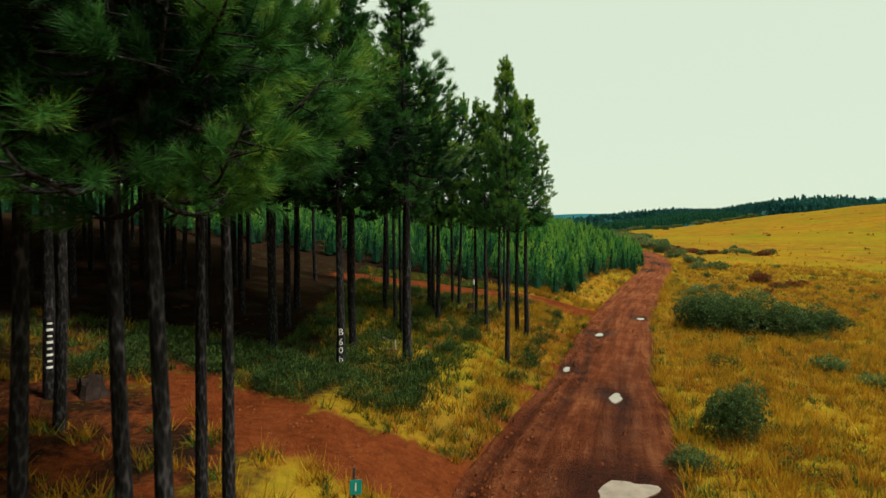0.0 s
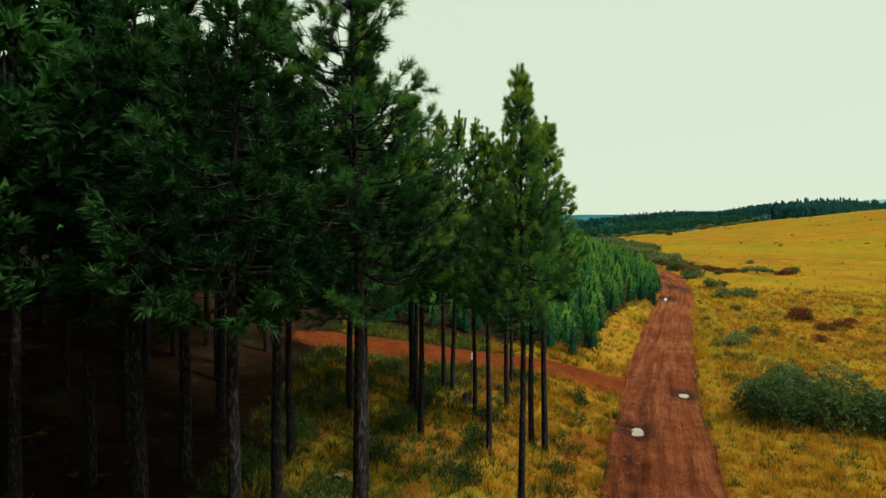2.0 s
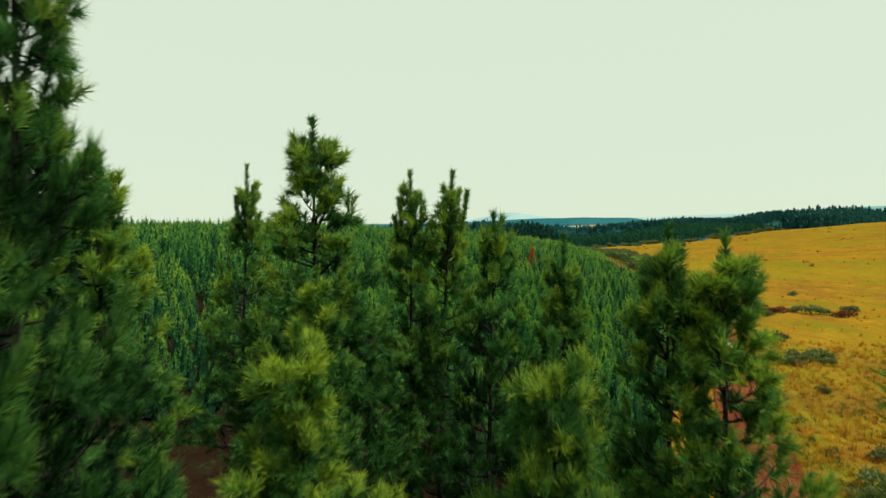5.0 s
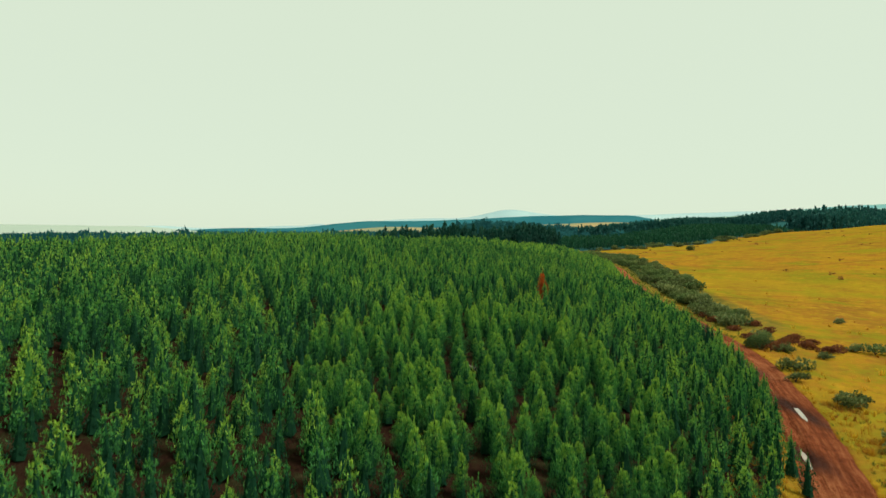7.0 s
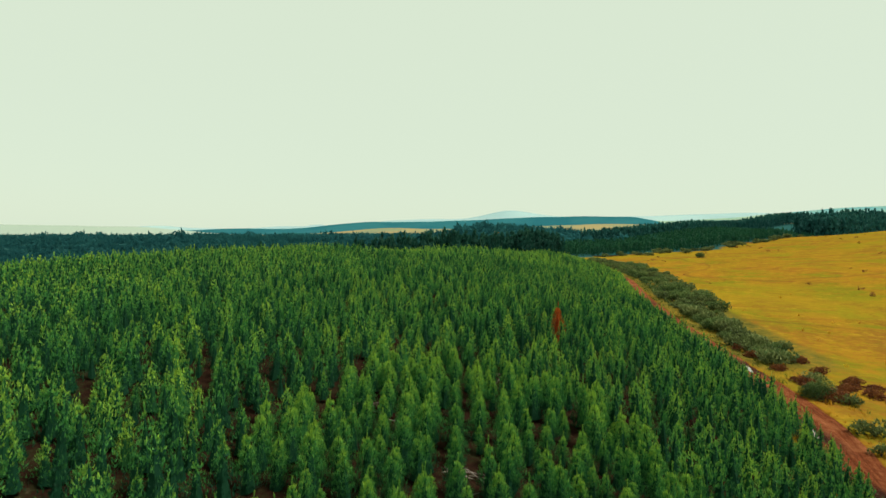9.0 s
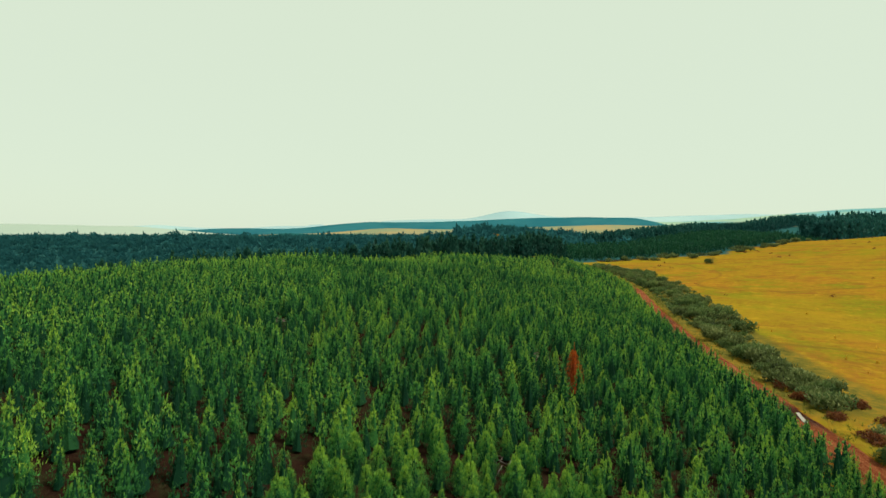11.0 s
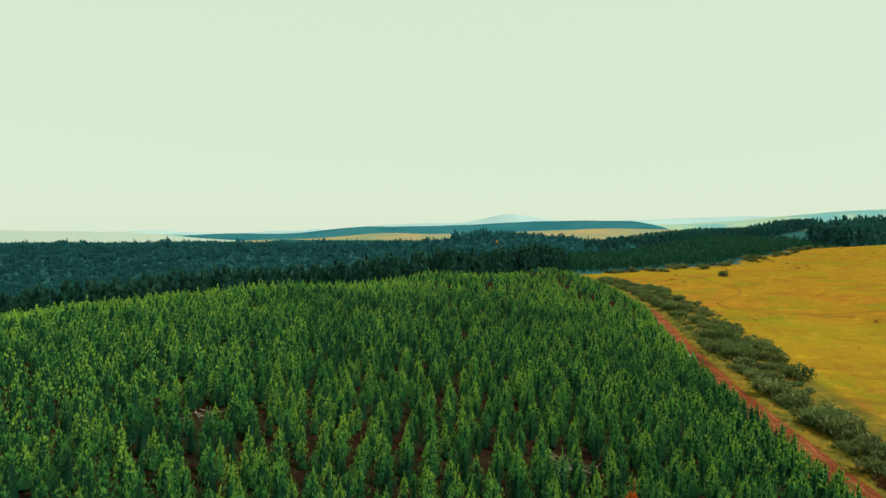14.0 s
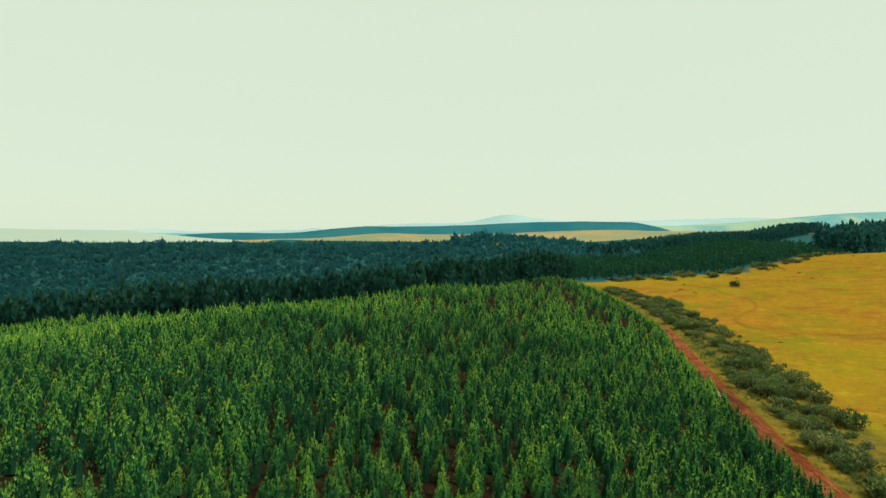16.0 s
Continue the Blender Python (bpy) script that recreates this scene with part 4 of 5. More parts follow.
# nearly sky-coloured: painted haze that also covers the far ground
HAZE_FAINT = hill_material("hazy_faint_hills", (0.28, 0.345, 0.295), (0.29, 0.355, 0.30), 0.002)
ridge("backdrop_faint_hill", 1450, 350, -2800, -430, -10, lambda x: 1 + 22 * sstep(-560, -960, x) + 9 * sstep(-1000, -1900, x), HAZE_FAINT, "faint hills in painted sky-pale haze beyond the valley", 6)
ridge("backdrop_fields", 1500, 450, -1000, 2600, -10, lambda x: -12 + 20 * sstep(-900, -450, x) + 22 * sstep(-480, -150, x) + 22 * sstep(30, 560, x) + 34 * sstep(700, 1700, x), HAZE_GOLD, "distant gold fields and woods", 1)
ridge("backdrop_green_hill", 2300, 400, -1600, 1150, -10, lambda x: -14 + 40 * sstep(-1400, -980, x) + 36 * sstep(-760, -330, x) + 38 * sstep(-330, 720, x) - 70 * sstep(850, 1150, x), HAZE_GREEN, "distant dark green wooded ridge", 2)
ridge("backdrop_blue_hill", 3200, 500, -2600, 3400, -10, lambda x: 15 + 65 * sstep(-800, -450, x) + 28 * sstep(700, 1300, x) + 115 * sstep(1300, 2900, x), HAZE_BLUE, "distant hills tinted blue with haze", 3)
ridge("backdrop_mountain", 4000, 400, -3600, 3600, -10, lambda x: 30 + 20 * sstep(-1700, -1200, x) + 55 * sstep(-760, -380, x) + 15 * sstep(-380, 0, x) + 58 * np.exp(-((x - 450) / 210) ** 2) + 30 * sstep(300, 700, x) + 18 * np.exp(-((x + 960) / 70) ** 2) + 16 * np.exp(-((x + 2150) / 180) ** 2) + 45 * sstep(1000, 2500, x), HAZE_PALE, "mountains on the horizon paled with haze", 4)


# ---- bushes ----
def bush_data(seed, r, h, lobes, leaves, length, width, mat, name="foliage", loose=0.35):
    """Leaves on several rounded lobes that make up a bush."""
    rng = np.random.default_rng(seed)
    a, b, fresh = [], [], []
    for k in range(lobes):
        ang = rng.uniform(0, 6.283)
        off = r * rng.uniform(0.15, 0.65)
        c = np.array((math.cos(ang) * off, math.sin(ang) * off, h * (0.12 + 0.48 * rng.random())))
        lr = r * rng.uniform(0.38, 0.6)
        n = leaves // lobes
        d = unit(rng.normal(size=(n, 3)))
        d[:, 2] = np.abs(d[:, 2]) * 1.3 - 0.55
        p = c + d * lr * np.array((1, 1, h / (r * 1.7))) * (1 - loose * rng.random((n, 1)) ** 2)
        p[:, 2] = np.maximum(p[:, 2], 0.03)
        a.append(p)
        b.append(p + unit(d + rng.normal(0, 0.5, (n, 3)) + np.array((0, 0, 0.4))) * 0.1)
        # tip value rises towards the upper side of each lobe
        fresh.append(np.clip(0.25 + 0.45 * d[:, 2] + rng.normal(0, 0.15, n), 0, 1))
    tris, tip = shoots(rng, np.concatenate(a), np.concatenate(b), 3, length, width, np.concatenate(fresh), (0.2, 1.2))
    return tri_data(name, tris, tip, mat)


def stems_data(seed, r, h, mat, n=7):
    rng = np.random.default_rng(seed)
    pieces = []
    for _ in range(n):
        ang, q = rng.uniform(0, 6.283), r * rng.uniform(0.2, 0.75)
        e = np.array((math.cos(ang) * q, math.sin(ang) * q, h * rng.uniform(0.5, 0.9)))
        pieces.append(tube([(0, 0, -0.1), e * np.array((0.35, 0.35, 0.5)), e], (0.035, 0.022, 0.008), 4))
    v, f = joined(pieces)
    me = bpy.data.meshes.new("stem")
    me.from_pydata(v.tolist(), [], f)
    me.materials.append(mat)
    return me


def bush(x, y, stem, leaves, size, spin, label, name="bush", group="", tall=1.0, category="bush"):
    ob = thing(name, pose(x, y, rises(x, y), 0, 0, spin) @ Matrix.Diagonal((size, size, size * tall, 1)), label, category, group)
    part("stem", stem, ob)
    part("foliage", leaves, ob)
    return ob


STEMS = stems_data(400, 0.8, 1.0, POST, 5)
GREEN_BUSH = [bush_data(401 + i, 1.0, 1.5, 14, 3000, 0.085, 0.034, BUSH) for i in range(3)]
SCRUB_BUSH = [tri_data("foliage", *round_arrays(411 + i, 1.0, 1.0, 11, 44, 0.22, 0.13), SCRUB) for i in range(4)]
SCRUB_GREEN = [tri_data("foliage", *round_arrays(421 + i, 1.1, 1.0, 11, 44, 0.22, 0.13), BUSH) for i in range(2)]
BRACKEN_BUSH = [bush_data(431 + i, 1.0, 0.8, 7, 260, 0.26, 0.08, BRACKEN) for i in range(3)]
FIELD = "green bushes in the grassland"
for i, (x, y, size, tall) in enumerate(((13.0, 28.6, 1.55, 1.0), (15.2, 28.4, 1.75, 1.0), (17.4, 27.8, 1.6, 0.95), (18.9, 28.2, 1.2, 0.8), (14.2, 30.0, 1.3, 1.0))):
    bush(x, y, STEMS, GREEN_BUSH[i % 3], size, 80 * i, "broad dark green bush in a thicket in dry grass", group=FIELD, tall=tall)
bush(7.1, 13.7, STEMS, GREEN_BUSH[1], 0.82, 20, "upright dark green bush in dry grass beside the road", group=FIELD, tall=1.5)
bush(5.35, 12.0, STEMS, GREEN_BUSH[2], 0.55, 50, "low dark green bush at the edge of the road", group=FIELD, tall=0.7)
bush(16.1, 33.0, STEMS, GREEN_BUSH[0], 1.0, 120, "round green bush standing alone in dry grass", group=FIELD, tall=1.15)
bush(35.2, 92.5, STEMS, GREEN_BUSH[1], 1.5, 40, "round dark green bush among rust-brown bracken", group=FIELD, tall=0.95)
for i, (x, y, size, green) in enumerate(((14.0, 20.8, 0.7, 1), (14.2, 18.4, 0.6, 1), (19.5, 43.3, 0.9, 0), (18.2, 42.6, 0.7, 0), (32.7, 67.8, 1.15, 1), (30.4, 66.8, 1.2, 0), (31.8, 66.0, 0.8, 0), (29.0, 65.6, 0.9, 0), (37.0, 91.0, 1.1, 0),
                                         (46.6, 91.3, 1.3, 1), (48.4, 91.0, 1.0, 0), (45.0, 92.3, 1.0, 0), (39.8, 88.8, 0.9, 0), (33.9, 84.0, 1.5, 0), (31.6, 80.2, 1.0, 0), (31.9, 74.2, 1.3, 0), (33.4, 75.0, 1.0, 0), (53.0, 93.5, 1.2, 0),
                                         (41.8, 115.0, 1.1, 1), (55.2, 109.4, 0.9, 0), (38.3, 98.2, 1.2, 0), (22.2, 47.0, 0.7, 0), (40.5, 70.0, 0.7, 0), (26.5, 58.0, 0.6, 0))):
    bush(x, y, STEMS, SCRUB_GREEN[i % 2] if green else SCRUB_BUSH[i % 4], size, 50 * i, "dark green shrub in golden grass" if green else "small grey-olive shrub in golden grass", "shrub", "shrubs in the grassland", 0.8, "shrub")
for i, (x, y, size) in enumerate(((29.4, 53.5, 0.95), (30.7, 50.4, 0.8), (28.4, 49.1, 0.7), (31.5, 56.6, 0.8), (49.4, 89.9, 1.1), (51.4, 91.5, 1.0), (25.6, 45.0, 0.6), (33.0, 52.5, 0.7))):
    bush(x, y, STEMS, BRACKEN_BUSH[i % 3], size, 70 * i, "sparse reddish-brown dry shrub in golden grass", "dry_shrub", "dry shrubs", 1.0 if i else 1.5, "shrub")
rng = np.random.default_rng(44)
for i in range(40):
    y = rng.uniform(91, 115)
    x = float(along(y, ROAD_X)) + 3.3 + rng.random() * (8.5 - 0.22 * (y - 91))
    bush(x, y, STEMS, BRACKEN_BUSH[i % 3], rng.uniform(0.6, 1.15), rng.uniform(0, 360), "rust-brown bracken clump beside the road", "bracken", "bracken clumps", rng.uniform(0.7, 1.2), "bracken")
for i in range(270):
    y = 103 + 192 * rng.random() ** 1.1
    wide = 4.0 + 5.6 * float(sstep(120, 165, y)) + 2.0 * float(wobble(0.0, y, 30.0, 0.5))
    x = float(along(y, ROAD_X)) + 4.2 + rng.random() ** 1.15 * wide
    kind = rng.random()
    bush(x, y, STEMS, SCRUB_GREEN[i % 2] if kind < 0.42 else SCRUB_BUSH[i % 4], 0.8 + 1.3 * rng.random() ** 1.6, rng.uniform(0, 360),
         "green shrub in the thicket along the road" if kind < 0.42 else "grey-olive shrub in the thicket along the road", "shrub", "roadside thicket", rng.uniform(0.75, 1.05), "shrub")
fill = np.array([(float(along(y, ROAD_X)) + 3.8 + rng.random() ** 1.6 * (4.0 + 6.0 * float(sstep(120, 165, y))) * 1.1, y) for y in 116 + 180 * rng.random(420)])
tagged(scattered("low_scrub", fill, [round_arrays(450 + i, 0.7, 0.9, 6, 9, 0.34, 0.24) for i in range(3)], (0.4, 1.0), BUSH, 45), "low grey-olive scrub between the shrubs along the road", "scrub", kind="stuff")
spots = np.column_stack([rng.uniform(45, 330, 700), rng.uniform(95, 480, 700)])
spots = spots[(spots[:, 0] > along(spots[:, 1], ROAD_X) + 20) & (spots[:, 1] < grass_edge(spots[:, 0]) - 5) & (wobble(spots[:, 0], spots[:, 1], 70.0, 0.9) > 0.15)]
tagged(scattered("field_tussocks", spots, [round_arrays(460 + i, 0.5, 0.8, 4, 7, 0.3, 0.22) for i in range(3)], (0.4, 1.3), BRACKEN, 46), "small rust-brown tussocks dotted over the grassland", "grass", kind="stuff")
for i in range(70):
    x = rng.uniform(60, 330)
    y = float(grass_edge(x)) + rng.normal(0, 5)
    bush(x, y, STEMS, SCRUB_BUSH[i % 4], rng.uniform(1.6, 3.2), rng.uniform(0, 360), "pale grey shrub along the far edge of the grassland", "shrub", "far shrubs", 0.8, "shrub")
bush(112.7, 293.4, STEMS, GREEN_BUSH[0], 2.0, 0, "lone dark bush on the open grassland", group=FIELD)


# ---- grass ----
def tuft_arrays(seed, n, h, w, lean):
    rng = np.random.default_rng(seed)
    root = np.column_stack([rng.normal(0, h * 0.16, (n, 2)), np.full(n, -0.04)])
    way = unit(np.column_stack([rng.normal(0, lean, (n, 2)), np.ones(n)]))
    tip = root + way * (h * rng.uniform(0.6, 1.15, n))[:, None]
    ang = rng.uniform(0, 6.283, n)
    side = np.column_stack([np.cos(ang), np.sin(ang), np.zeros(n)]) * w * 0.5
    f = rng.uniform(0.2, 0.75, (n, 1))
    return np.stack([root - side, root + side, tip], 1), np.concatenate([f * 0.5, f * 0.5, f + 0.2], 1)


def open_ground(x, y):
    u = along(y, ROAD_X) - x
    bare = (track_1(x, y) < 1.0 + 0.35 * wobble(x, y, 2.6, 1.2)) & (x > -7) & (x < 3) | (track_2(x, y) < 1.3) & (x < 9.5)
    return (np.abs(u) > half_width(y) + 0.15) & ~bare & (np.hypot(x + 1.5, y - 8.4) > 0.4) & (np.hypot((x + 7.4) / 1.3, y - 11.7) > 1.4)


def meadow(n, x0, x1, y0, y1, seed, test):
    rng = np.random.default_rng(seed)
    p = np.column_stack([rng.uniform(x0, x1, n), rng.uniform(y0, y1, n)])
    clump = wobble(p[:, 0], p[:, 1], 2.3, 0.4) + 0.7 * wobble(p[:, 0], p[:, 1], 6.0, 1.1)
    return p[open_ground(p[:, 0], p[:, 1]) & test(p[:, 0], p[:, 1]) & (clump + rng.normal(0, 0.6, n) > -0.35)]


SHORT = [tuft_arrays(500 + i, 11, 0.30, 0.028, 0.55) for i in range(4)]
LONG = [tuft_arrays(510 + i, 12, 0.48, 0.026, 0.45) for i in range(4)]
COARSE = [tuft_arrays(520 + i, 6, 0.60, 0.14, 0.5) for i in range(4)]


def beside(x, y):
    return x - along(y, ROAD_X)


near_right = meadow(120000, 2, 50, 3, 75, 51, lambda x, y: (beside(x, y) > 0) & (np.abs(x) < 1.1 * (y + 8)) & (np.random.default_rng(4).random(len(x)) < np.exp(-np.maximum(y - 18, 0) / 22)))
half = np.random.default_rng(1).random(len(near_right)) < 0.66 + 0.25 * wobble(near_right[:, 0], near_right[:, 1], 5.0, 0.7)
tagged(scattered("dry_grass", near_right[half], LONG, (0.7, 1.25), GRASS_DRY, 52), "tall golden dry grass in tussocks", "grass", kind="stuff")
tagged(scattered("green_grass", near_right[~half], SHORT, (0.8, 1.4), GRASS_GREEN, 53), "patches of greener grass among dry tussocks", "grass", kind="stuff")
far_right = meadow(42000, 14, 260, 60, 380, 54, lambda x, y: (beside(x, y) > 2.0) & (x < 0.9 * y) & (np.random.default_rng(3).random(len(x)) < np.exp(-(y - 60) / 16)))
tagged(scattered("far_dry_grass", far_right, COARSE, (0.7, 1.3), GRASS_DRY, 55), "golden grassland rolling into the distance", "grass", kind="stuff")
verge = meadow(36000, -13, 14, 4.5, 37, 56, lambda x, y: (beside(x, y) < 0) & (x > -0.85 * y - 1) & ~((x < -5.2) & (y > 18)) & ~((y < 12) & (x < -2.6) & (wobble(x, y, 3.0, 0.8) > 0.12))
               & ~((y < 18.5) & (x < -2.2) & (wobble(x, y, 1.9, 1.6) + 0.25 * sstep(15.5, 13.5, y) > 0.18)))
shade = (verge[:, 0] < 1.0 + 0.1 * (verge[:, 1] - 20)) & (verge[:, 1] > 15) | (verge[:, 0] < -3.0) & (verge[:, 1] > 14)
mixed = np.random.default_rng(2).random(len(verge)) < np.where(shade, 0.08, 0.62)
tagged(scattered("verge_dry_grass", verge[mixed], LONG, (0.55, 1.0), GRASS_DRY, 57), "yellow grass along the road and under the pines", "grass", kind="stuff")
tagged(scattered("verge_green_grass", verge[~mixed], SHORT, (0.7, 1.35), GRASS_GREEN, 58), "green grass and weeds under the tall pines", "grass", kind="stuff")
bank = meadow(9000, 3, 32, 24, 78, 61, lambda x, y: (beside(x, y) < -1.9) & (beside(x, y) > -6.5))
two = np.random.default_rng(6).random(len(bank)) < 0.55
tagged(scattered("bank_dry_grass", bank[two], LONG, (0.6, 1.1), GRASS_DRY, 62), "yellow grass on the bank before the plantation", "grass", kind="stuff")
tagged(scattered("bank_green_grass", bank[~two], SHORT, (0.8, 1.5), GRASS_GREEN, 63), "greener grass on the bank before the plantation", "grass", kind="stuff")
edge = meadow(14000, 6, 62, 35, 210, 59, lambda x, y: (np.abs(beside(x, y)) < 5.5))
dry = edge[:, 1] < 86 + 12 * np.random.default_rng(9).random(len(edge))
tagged(scattered("roadside_grass", edge[dry], LONG, (0.7, 1.2), GRASS_DRY, 60), "yellow grass on both banks of the road", "grass", kind="stuff")
tagged(scattered("thicket_grass", edge[~dry], LONG, (0.8, 1.4), GRASS_GREEN, 64), "greenish grass between the road and the thicket", "grass", kind="stuff")


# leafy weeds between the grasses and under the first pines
# deep green, taken darker still to stand in for shade under the pines
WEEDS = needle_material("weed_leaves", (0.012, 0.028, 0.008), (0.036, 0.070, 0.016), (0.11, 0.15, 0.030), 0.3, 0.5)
HERB = [round_arrays(470 + i, 0.40, 0.34, 6, 20, 0.085, 0.026) for i in range(4)]
under = meadow(9000, -9, 6, 13, 31, 65, lambda x, y: (beside(x, y) < -2.6) & (wobble(x, y, 3.4, 0.2) + 0.9 * sstep(0.0, -2.0, x) * sstep(17.5, 15.5, y) > 0.42) & ~((x < -4.6) & (y > 17)))
tagged(scattered("weeds", under[:1400], HERB, (0.5, 1.35), WEEDS, 66), "low deep green leafy weeds under the first pines, darkened for shade", "weeds", kind="stuff")
field = meadow(14000, 4, 46, 6, 66, 67, lambda x, y: (beside(x, y) > 2.2) & (np.abs(x) < 1.0 * (y + 8)) & (wobble(x, y, 6.5, 0.6) + 0.7 * wobble(x, y, 2.4, 1.8) > 0.80 - 0.25 * sstep(6, 2.5, beside(x, y))))
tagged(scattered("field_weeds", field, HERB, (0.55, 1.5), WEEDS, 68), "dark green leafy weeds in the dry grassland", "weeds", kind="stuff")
RUSTY = needle_material("rust_grass", (0.17, 0.045, 0.010), (0.34, 0.115, 0.016), (0.52, 0.24, 0.030), 0.4, 0.3)
rusty = meadow(26000, 4, 52, 5, 75, 69, lambda x, y: (beside(x, y) > 2.4) & (np.abs(x) < 1.0 * (y + 8)) & (wobble(x, y, 9.0, 2.2) + 0.5 * wobble(x, y, 3.1, 0.9) > 0.30))
tagged(scattered("rust_grass", rusty, LONG, (0.6, 1.05), RUSTY, 70), "patches of orange-brown seeding grass", "grass", kind="stuff")


# ---- stumps, sticks and posts ----
def stump(x, y, r, h, seed, label):
    rng = np.random.default_rng(seed)
    ob = thing("tree_stump", pose(x, y, rises(x, y), 0, 0, rng.uniform(0, 360)), label, "tree stump")
    sides = 14
    ang = np.arange(sides) * 6.283 / sides
    rings = []
    for z, k in ((-0.1, 1.45), (0.05, 1.2), (0.5 * h, 1.02), (h, 0.95)):
        rr = r * k * (1 + 0.16 * np.sin(3 * ang + seed) + rng.normal(0, 0.05, sides))
        rings.append(np.column_stack([rr * np.cos(ang), rr * np.sin(ang), z + (rng.normal(0, 0.24 * h, sides) if z == h else 0 * ang)]))
    v = np.concatenate(rings)
    f = [(a * sides + i, a * sides + (i + 1) % sides, (a + 1) * sides + (i + 1) % sides, (a + 1) * sides + i) for a in range(3) for i in range(sides)]
    link_mesh("bark", v, f, STUMP, ob)
    top = np.concatenate([rings[-1] * np.array((0.96, 0.96, 1)) - np.array((0, 0, 0.02)), [[0, 0, h * 0.9]]])
    link_mesh("cut_face", top, [(i, (i + 1) % sides, sides) for i in range(sides)], CUT if seed % 2 else STUMP, ob)


stump(-7.8, 12.05, 0.25, 0.36, 4, "old dark splintered stump on red earth")
stump(1.2, 27.1, 0.17, 0.32, 6, "charred black stump in the grass between pines")
stump(-2.2, 20.6, 0.16, 0.20, 9, "low weathered stump in weeds under the pines")


def sticks(x, y, n, length, seed, label, spread=0.8):
    rng = np.random.default_rng(seed)
    ob = thing("slash_pile", pose(x, y, rises(x, y)), label, "slash pile", "slash piles")
    for _ in range(n):
        a = rng.uniform(0, 6.283)
        c = rng.normal(0, spread, 2)
        ln = length * rng.uniform(0.4, 1.0)
        d = np.array((math.cos(a), math.sin(a))) * ln / 2
        p = np.array([(*(c - d), 0), (*(c + rng.normal(0, 0.1, 2)), 0), (*(c + d), 0)])
        for q in p:
            q[2] = rises(x + q[0], y + q[1]) - rises(x, y) + rng.uniform(0.03, 0.3)
        r = rng.uniform(0.015, 0.045)
        v, f = tube(p, (r, r * 0.8, r * 0.3), 5)
        link_mesh("stick", v, f, DEADWOOD, ob)


sticks(11.1, 102.8, 30, 1.6, 70, "heap of pale grey cut branches between young pines")
for i, (x, y) in enumerate(((-4.5, 62.0), (3.0, 66.0), (-12.5, 104.0), (-2.2, 72.0), (5.5, 81.0))):
    sticks(x, y, 9, 1.5, 71 + i, "scattered grey cut branches between young pines", 0.6)
sticks(-2.6, 18.6, 4, 1.2, 81, "dead branches lying in weeds under the pines", 0.7)


def rod(points, radii, mat, name, parent, sides=8, label=""):
    v, f = tube(points, radii, sides)
    return link_mesh(name, v, f, mat, parent, label)


def box(name, w, d, h, centre, mat, parent, label=""):
    bm = bmesh.new()
    bmesh.ops.create_cube(bm, size=1.0)
    bmesh.ops.scale(bm, vec=(w, d, h), verts=bm.verts)
    bmesh.ops.bevel(bm, geom=list(bm.edges), offset=min(w, d, h) * 0.2, segments=1, affect="EDGES")
    bmesh.ops.translate(bm, vec=centre, verts=bm.verts)
    me = bpy.data.meshes.new(name)
    bm.to_mesh(me)
    bm.free()
    me.materials.append(mat)
    return part(name, me, parent, label)


def letter(text, size, mat):
    """A painted character as a flat mesh in its x-z plane, centred."""
    cu = bpy.data.curves.new("character", "FONT")
    cu.body, cu.size, cu.align_x, cu.align_y, cu.extrude = text, size, "CENTER", "CENTER", 0.0
    ob = bpy.data.objects.new("character", cu)
    scene.collection.objects.link(ob)
    bpy.context.view_layer.update()
    me = bpy.data.meshes.new_from_object(ob.evaluated_get(bpy.context.evaluated_depsgraph_get()))
    bpy.data.objects.remove(ob)
    me.materials.clear()
    me.materials.append(mat)
    return me


marker = thing("marker_sign", pose(-1.56, 8.74, rises(-1.56, 8.74), 0, 2, 8), "small green number sign on a dark post in grass", "sign")
rod([(0, 0, -0.3), (0.01, 0, 0.3), (0.0, 0, 1.02)], (0.024, 0.023, 0.020), POST, "post", marker)
plate = box("plate", 0.19, 0.014, 0.24, (0.03, -0.032, 0.72), SIGN, marker, "green plate")
one = part("numeral", letter("1", 0.20, PAINT), plate, "white painted numeral")
one.matrix_basis = pose(0.03, -0.0415, 0.72, 90, 0, 0)

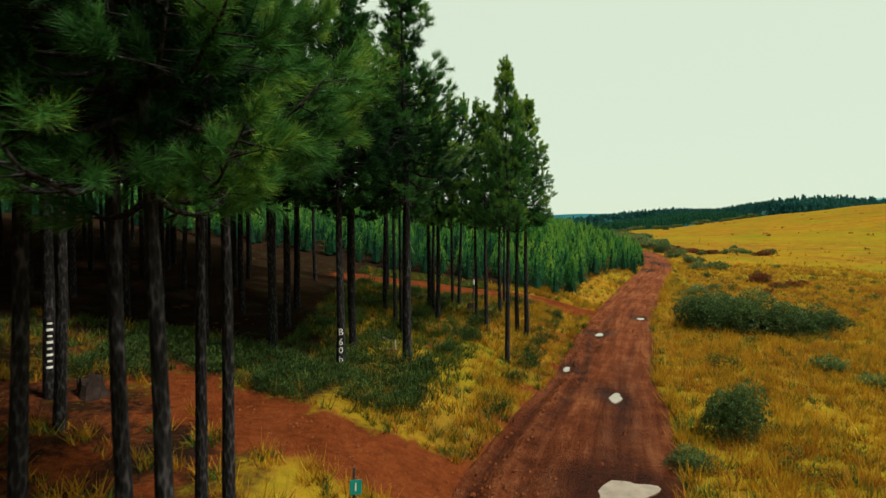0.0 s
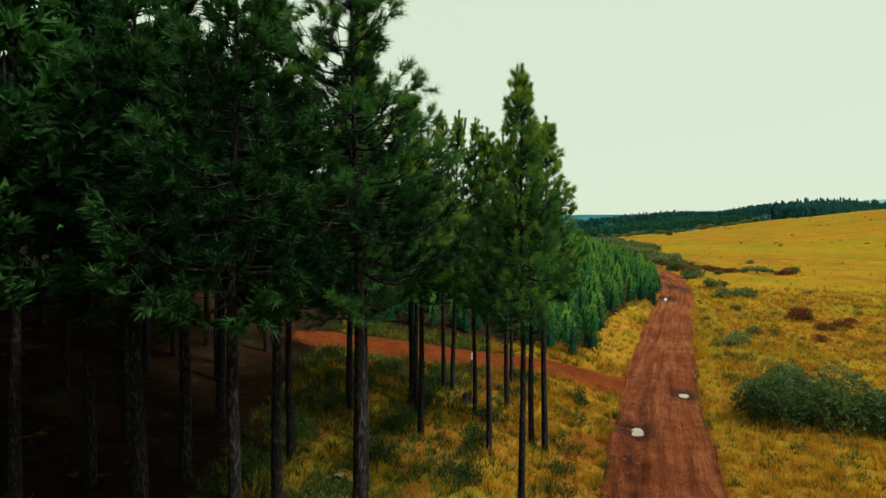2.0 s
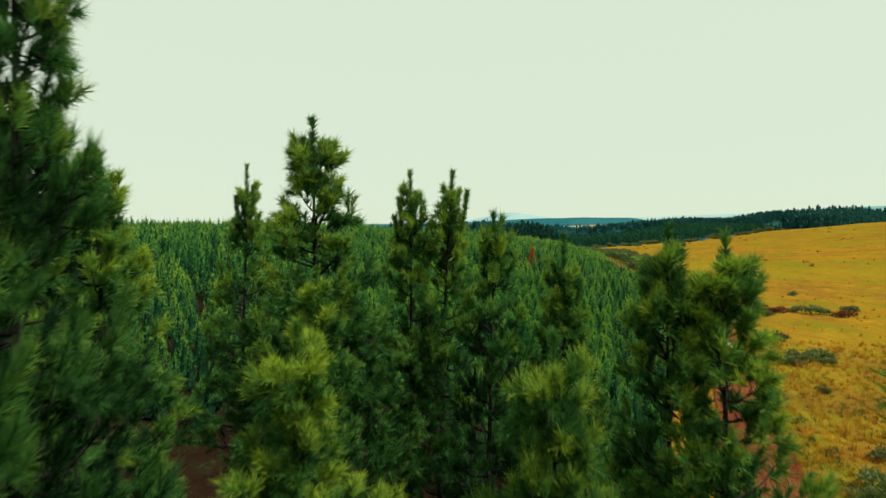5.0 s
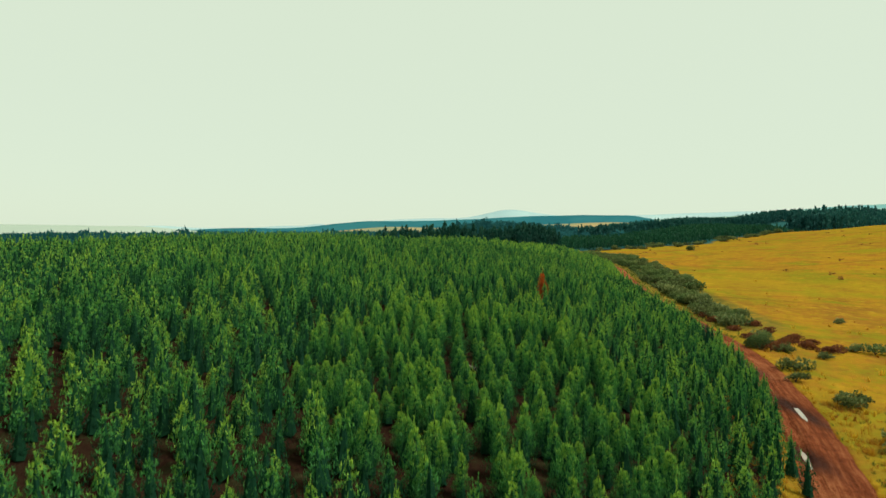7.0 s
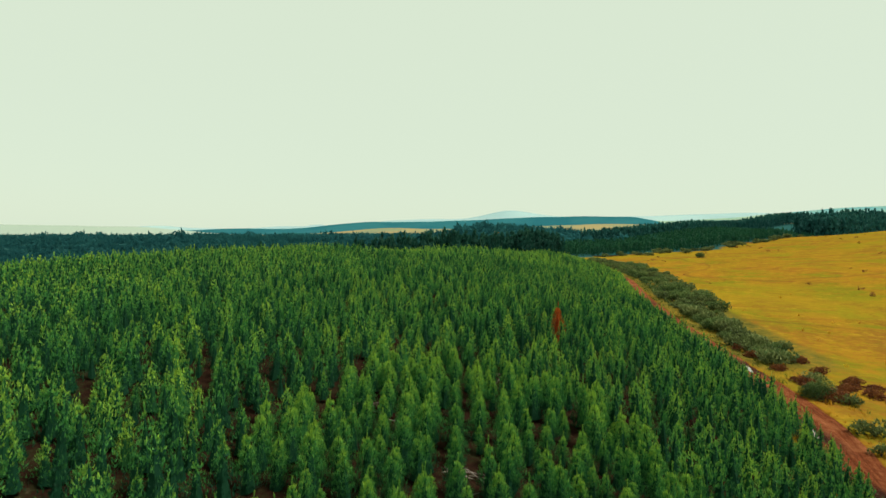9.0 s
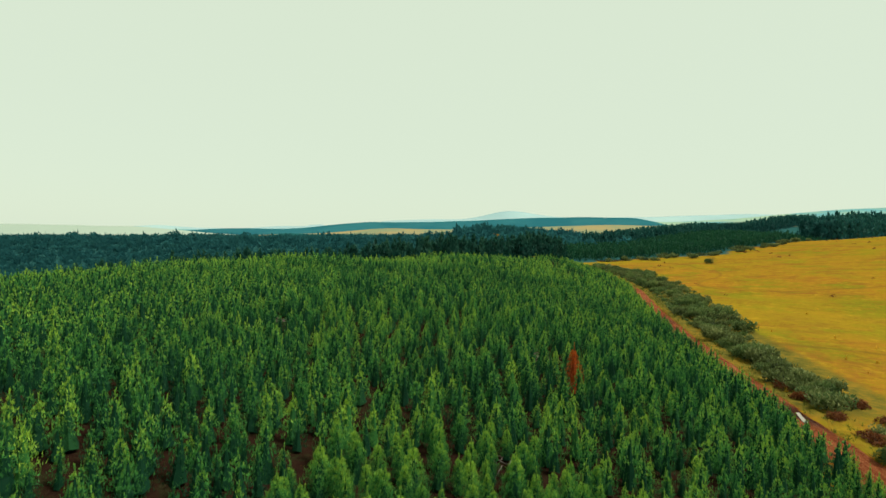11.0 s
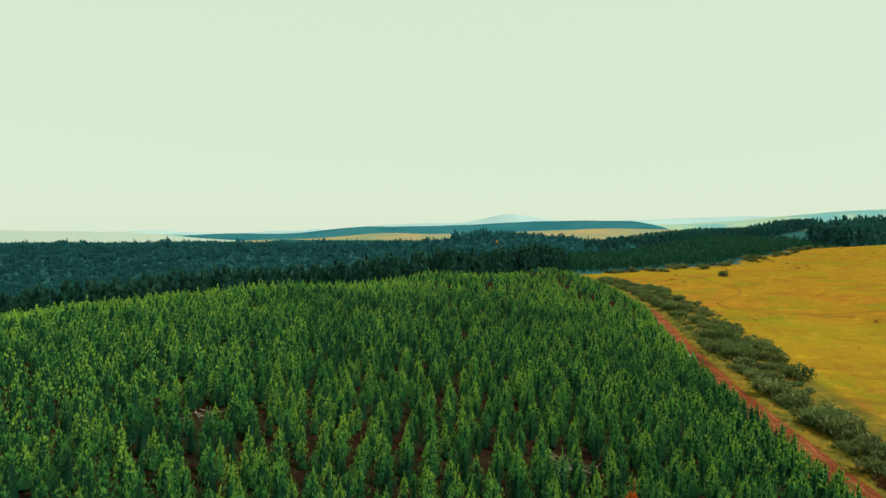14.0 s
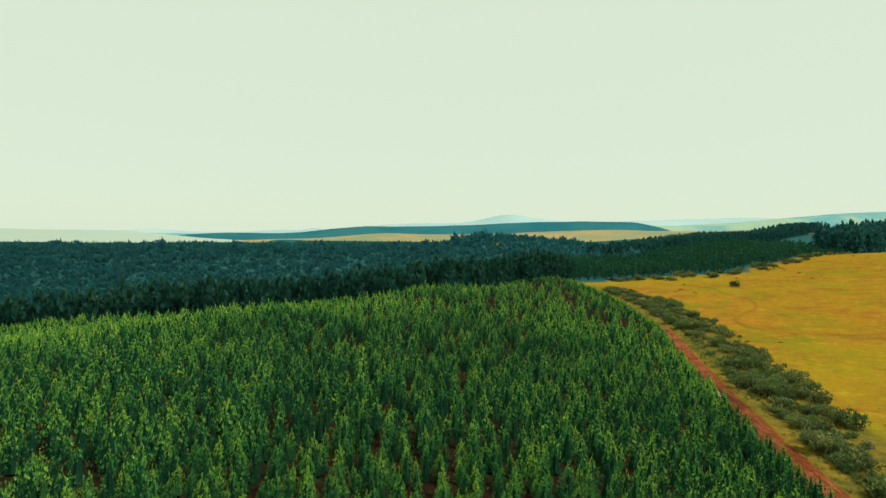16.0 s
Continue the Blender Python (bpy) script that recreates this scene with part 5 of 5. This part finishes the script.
peg = thing("marker_post", pose(1.45, 29.3, rises(1.45, 29.3), 1, 2, 0), "thin dark marker post with a white painted top", "post")
rod([(0, 0, -0.3), (0, 0, 0.95)], (0.04, 0.04), POST, "post", peg)
rod([(0, 0, 0.951), (0, 0, 1.2)], (0.041, 0.039), PAINT, "cap", peg, 8, "white painted band")


def on_trunk(me, radius, z):
    """Bends a flat character round an upright trunk, on the side that faces -y."""
    for v in me.vertices:
        a = v.co.x / radius
        v.co = (math.sin(a) * radius, -math.cos(a) * radius, z + v.co.y)
    return me


def painted(x, y, rows, lettered):
    """Paint marks on the trunk of the pine at x, y, on the side that faces the road's start."""
    tree = min((o for o in bpy.data.objects if o.name.startswith("pine_tree")), key=lambda o: (o.location.x - x) ** 2 + (o.location.y - y) ** 2)
    inv = tree.matrix_basis.inverted()
    trunk = next(o for o in tree.children if o.name.startswith("trunk")).data
    rings = np.array([tree.matrix_basis @ trunk.vertices[i].co for i in range(140)]).reshape(14, 10, 3)
    middle = rings.mean(1)
    round_trunk = np.linalg.norm(rings - middle[:, None], axis=2).mean(1)
    floor_z = rises(x, y)
    for z, text, size in rows:
        cx, cy, r = (float(np.interp(floor_z + z, middle[:, 2], v)) for v in (middle[:, 0], middle[:, 1], round_trunk))
        r += 0.012
        if lettered:
            me = on_trunk(letter(text, size, PAINT), r, z)
        else:
            me = bpy.data.meshes.new("mark")
            w, h = size * 0.22, size * 0.10
            v = [(q, e, 0) for e in (-h, h) for q in np.linspace(-w, w, 7)]
            me.from_pydata(v, [], [(i, i + 1, i + 8, i + 7) for i in range(6)])
            me.materials.append(PAINT)
            me = on_trunk(me, r, z)
        ob = part("painted_letter" if lettered else "painted_mark", me, tree, "white paint on bark")
        ob.matrix_basis = inv @ pose(cx, cy, floor_z, 0, 0, -math.degrees(math.atan2(cx, cy)))


painted(-3.0, 15.7, ((1.14, "B", 0.26), (0.86, "6", 0.25), (0.63, "0", 0.25), (0.38, "b", 0.25)), True)
painted(-8.35, 11.55, [(1.56 - 0.13 * k, "", 0.26 if k % 2 else 0.20) for k in range(8)], False)
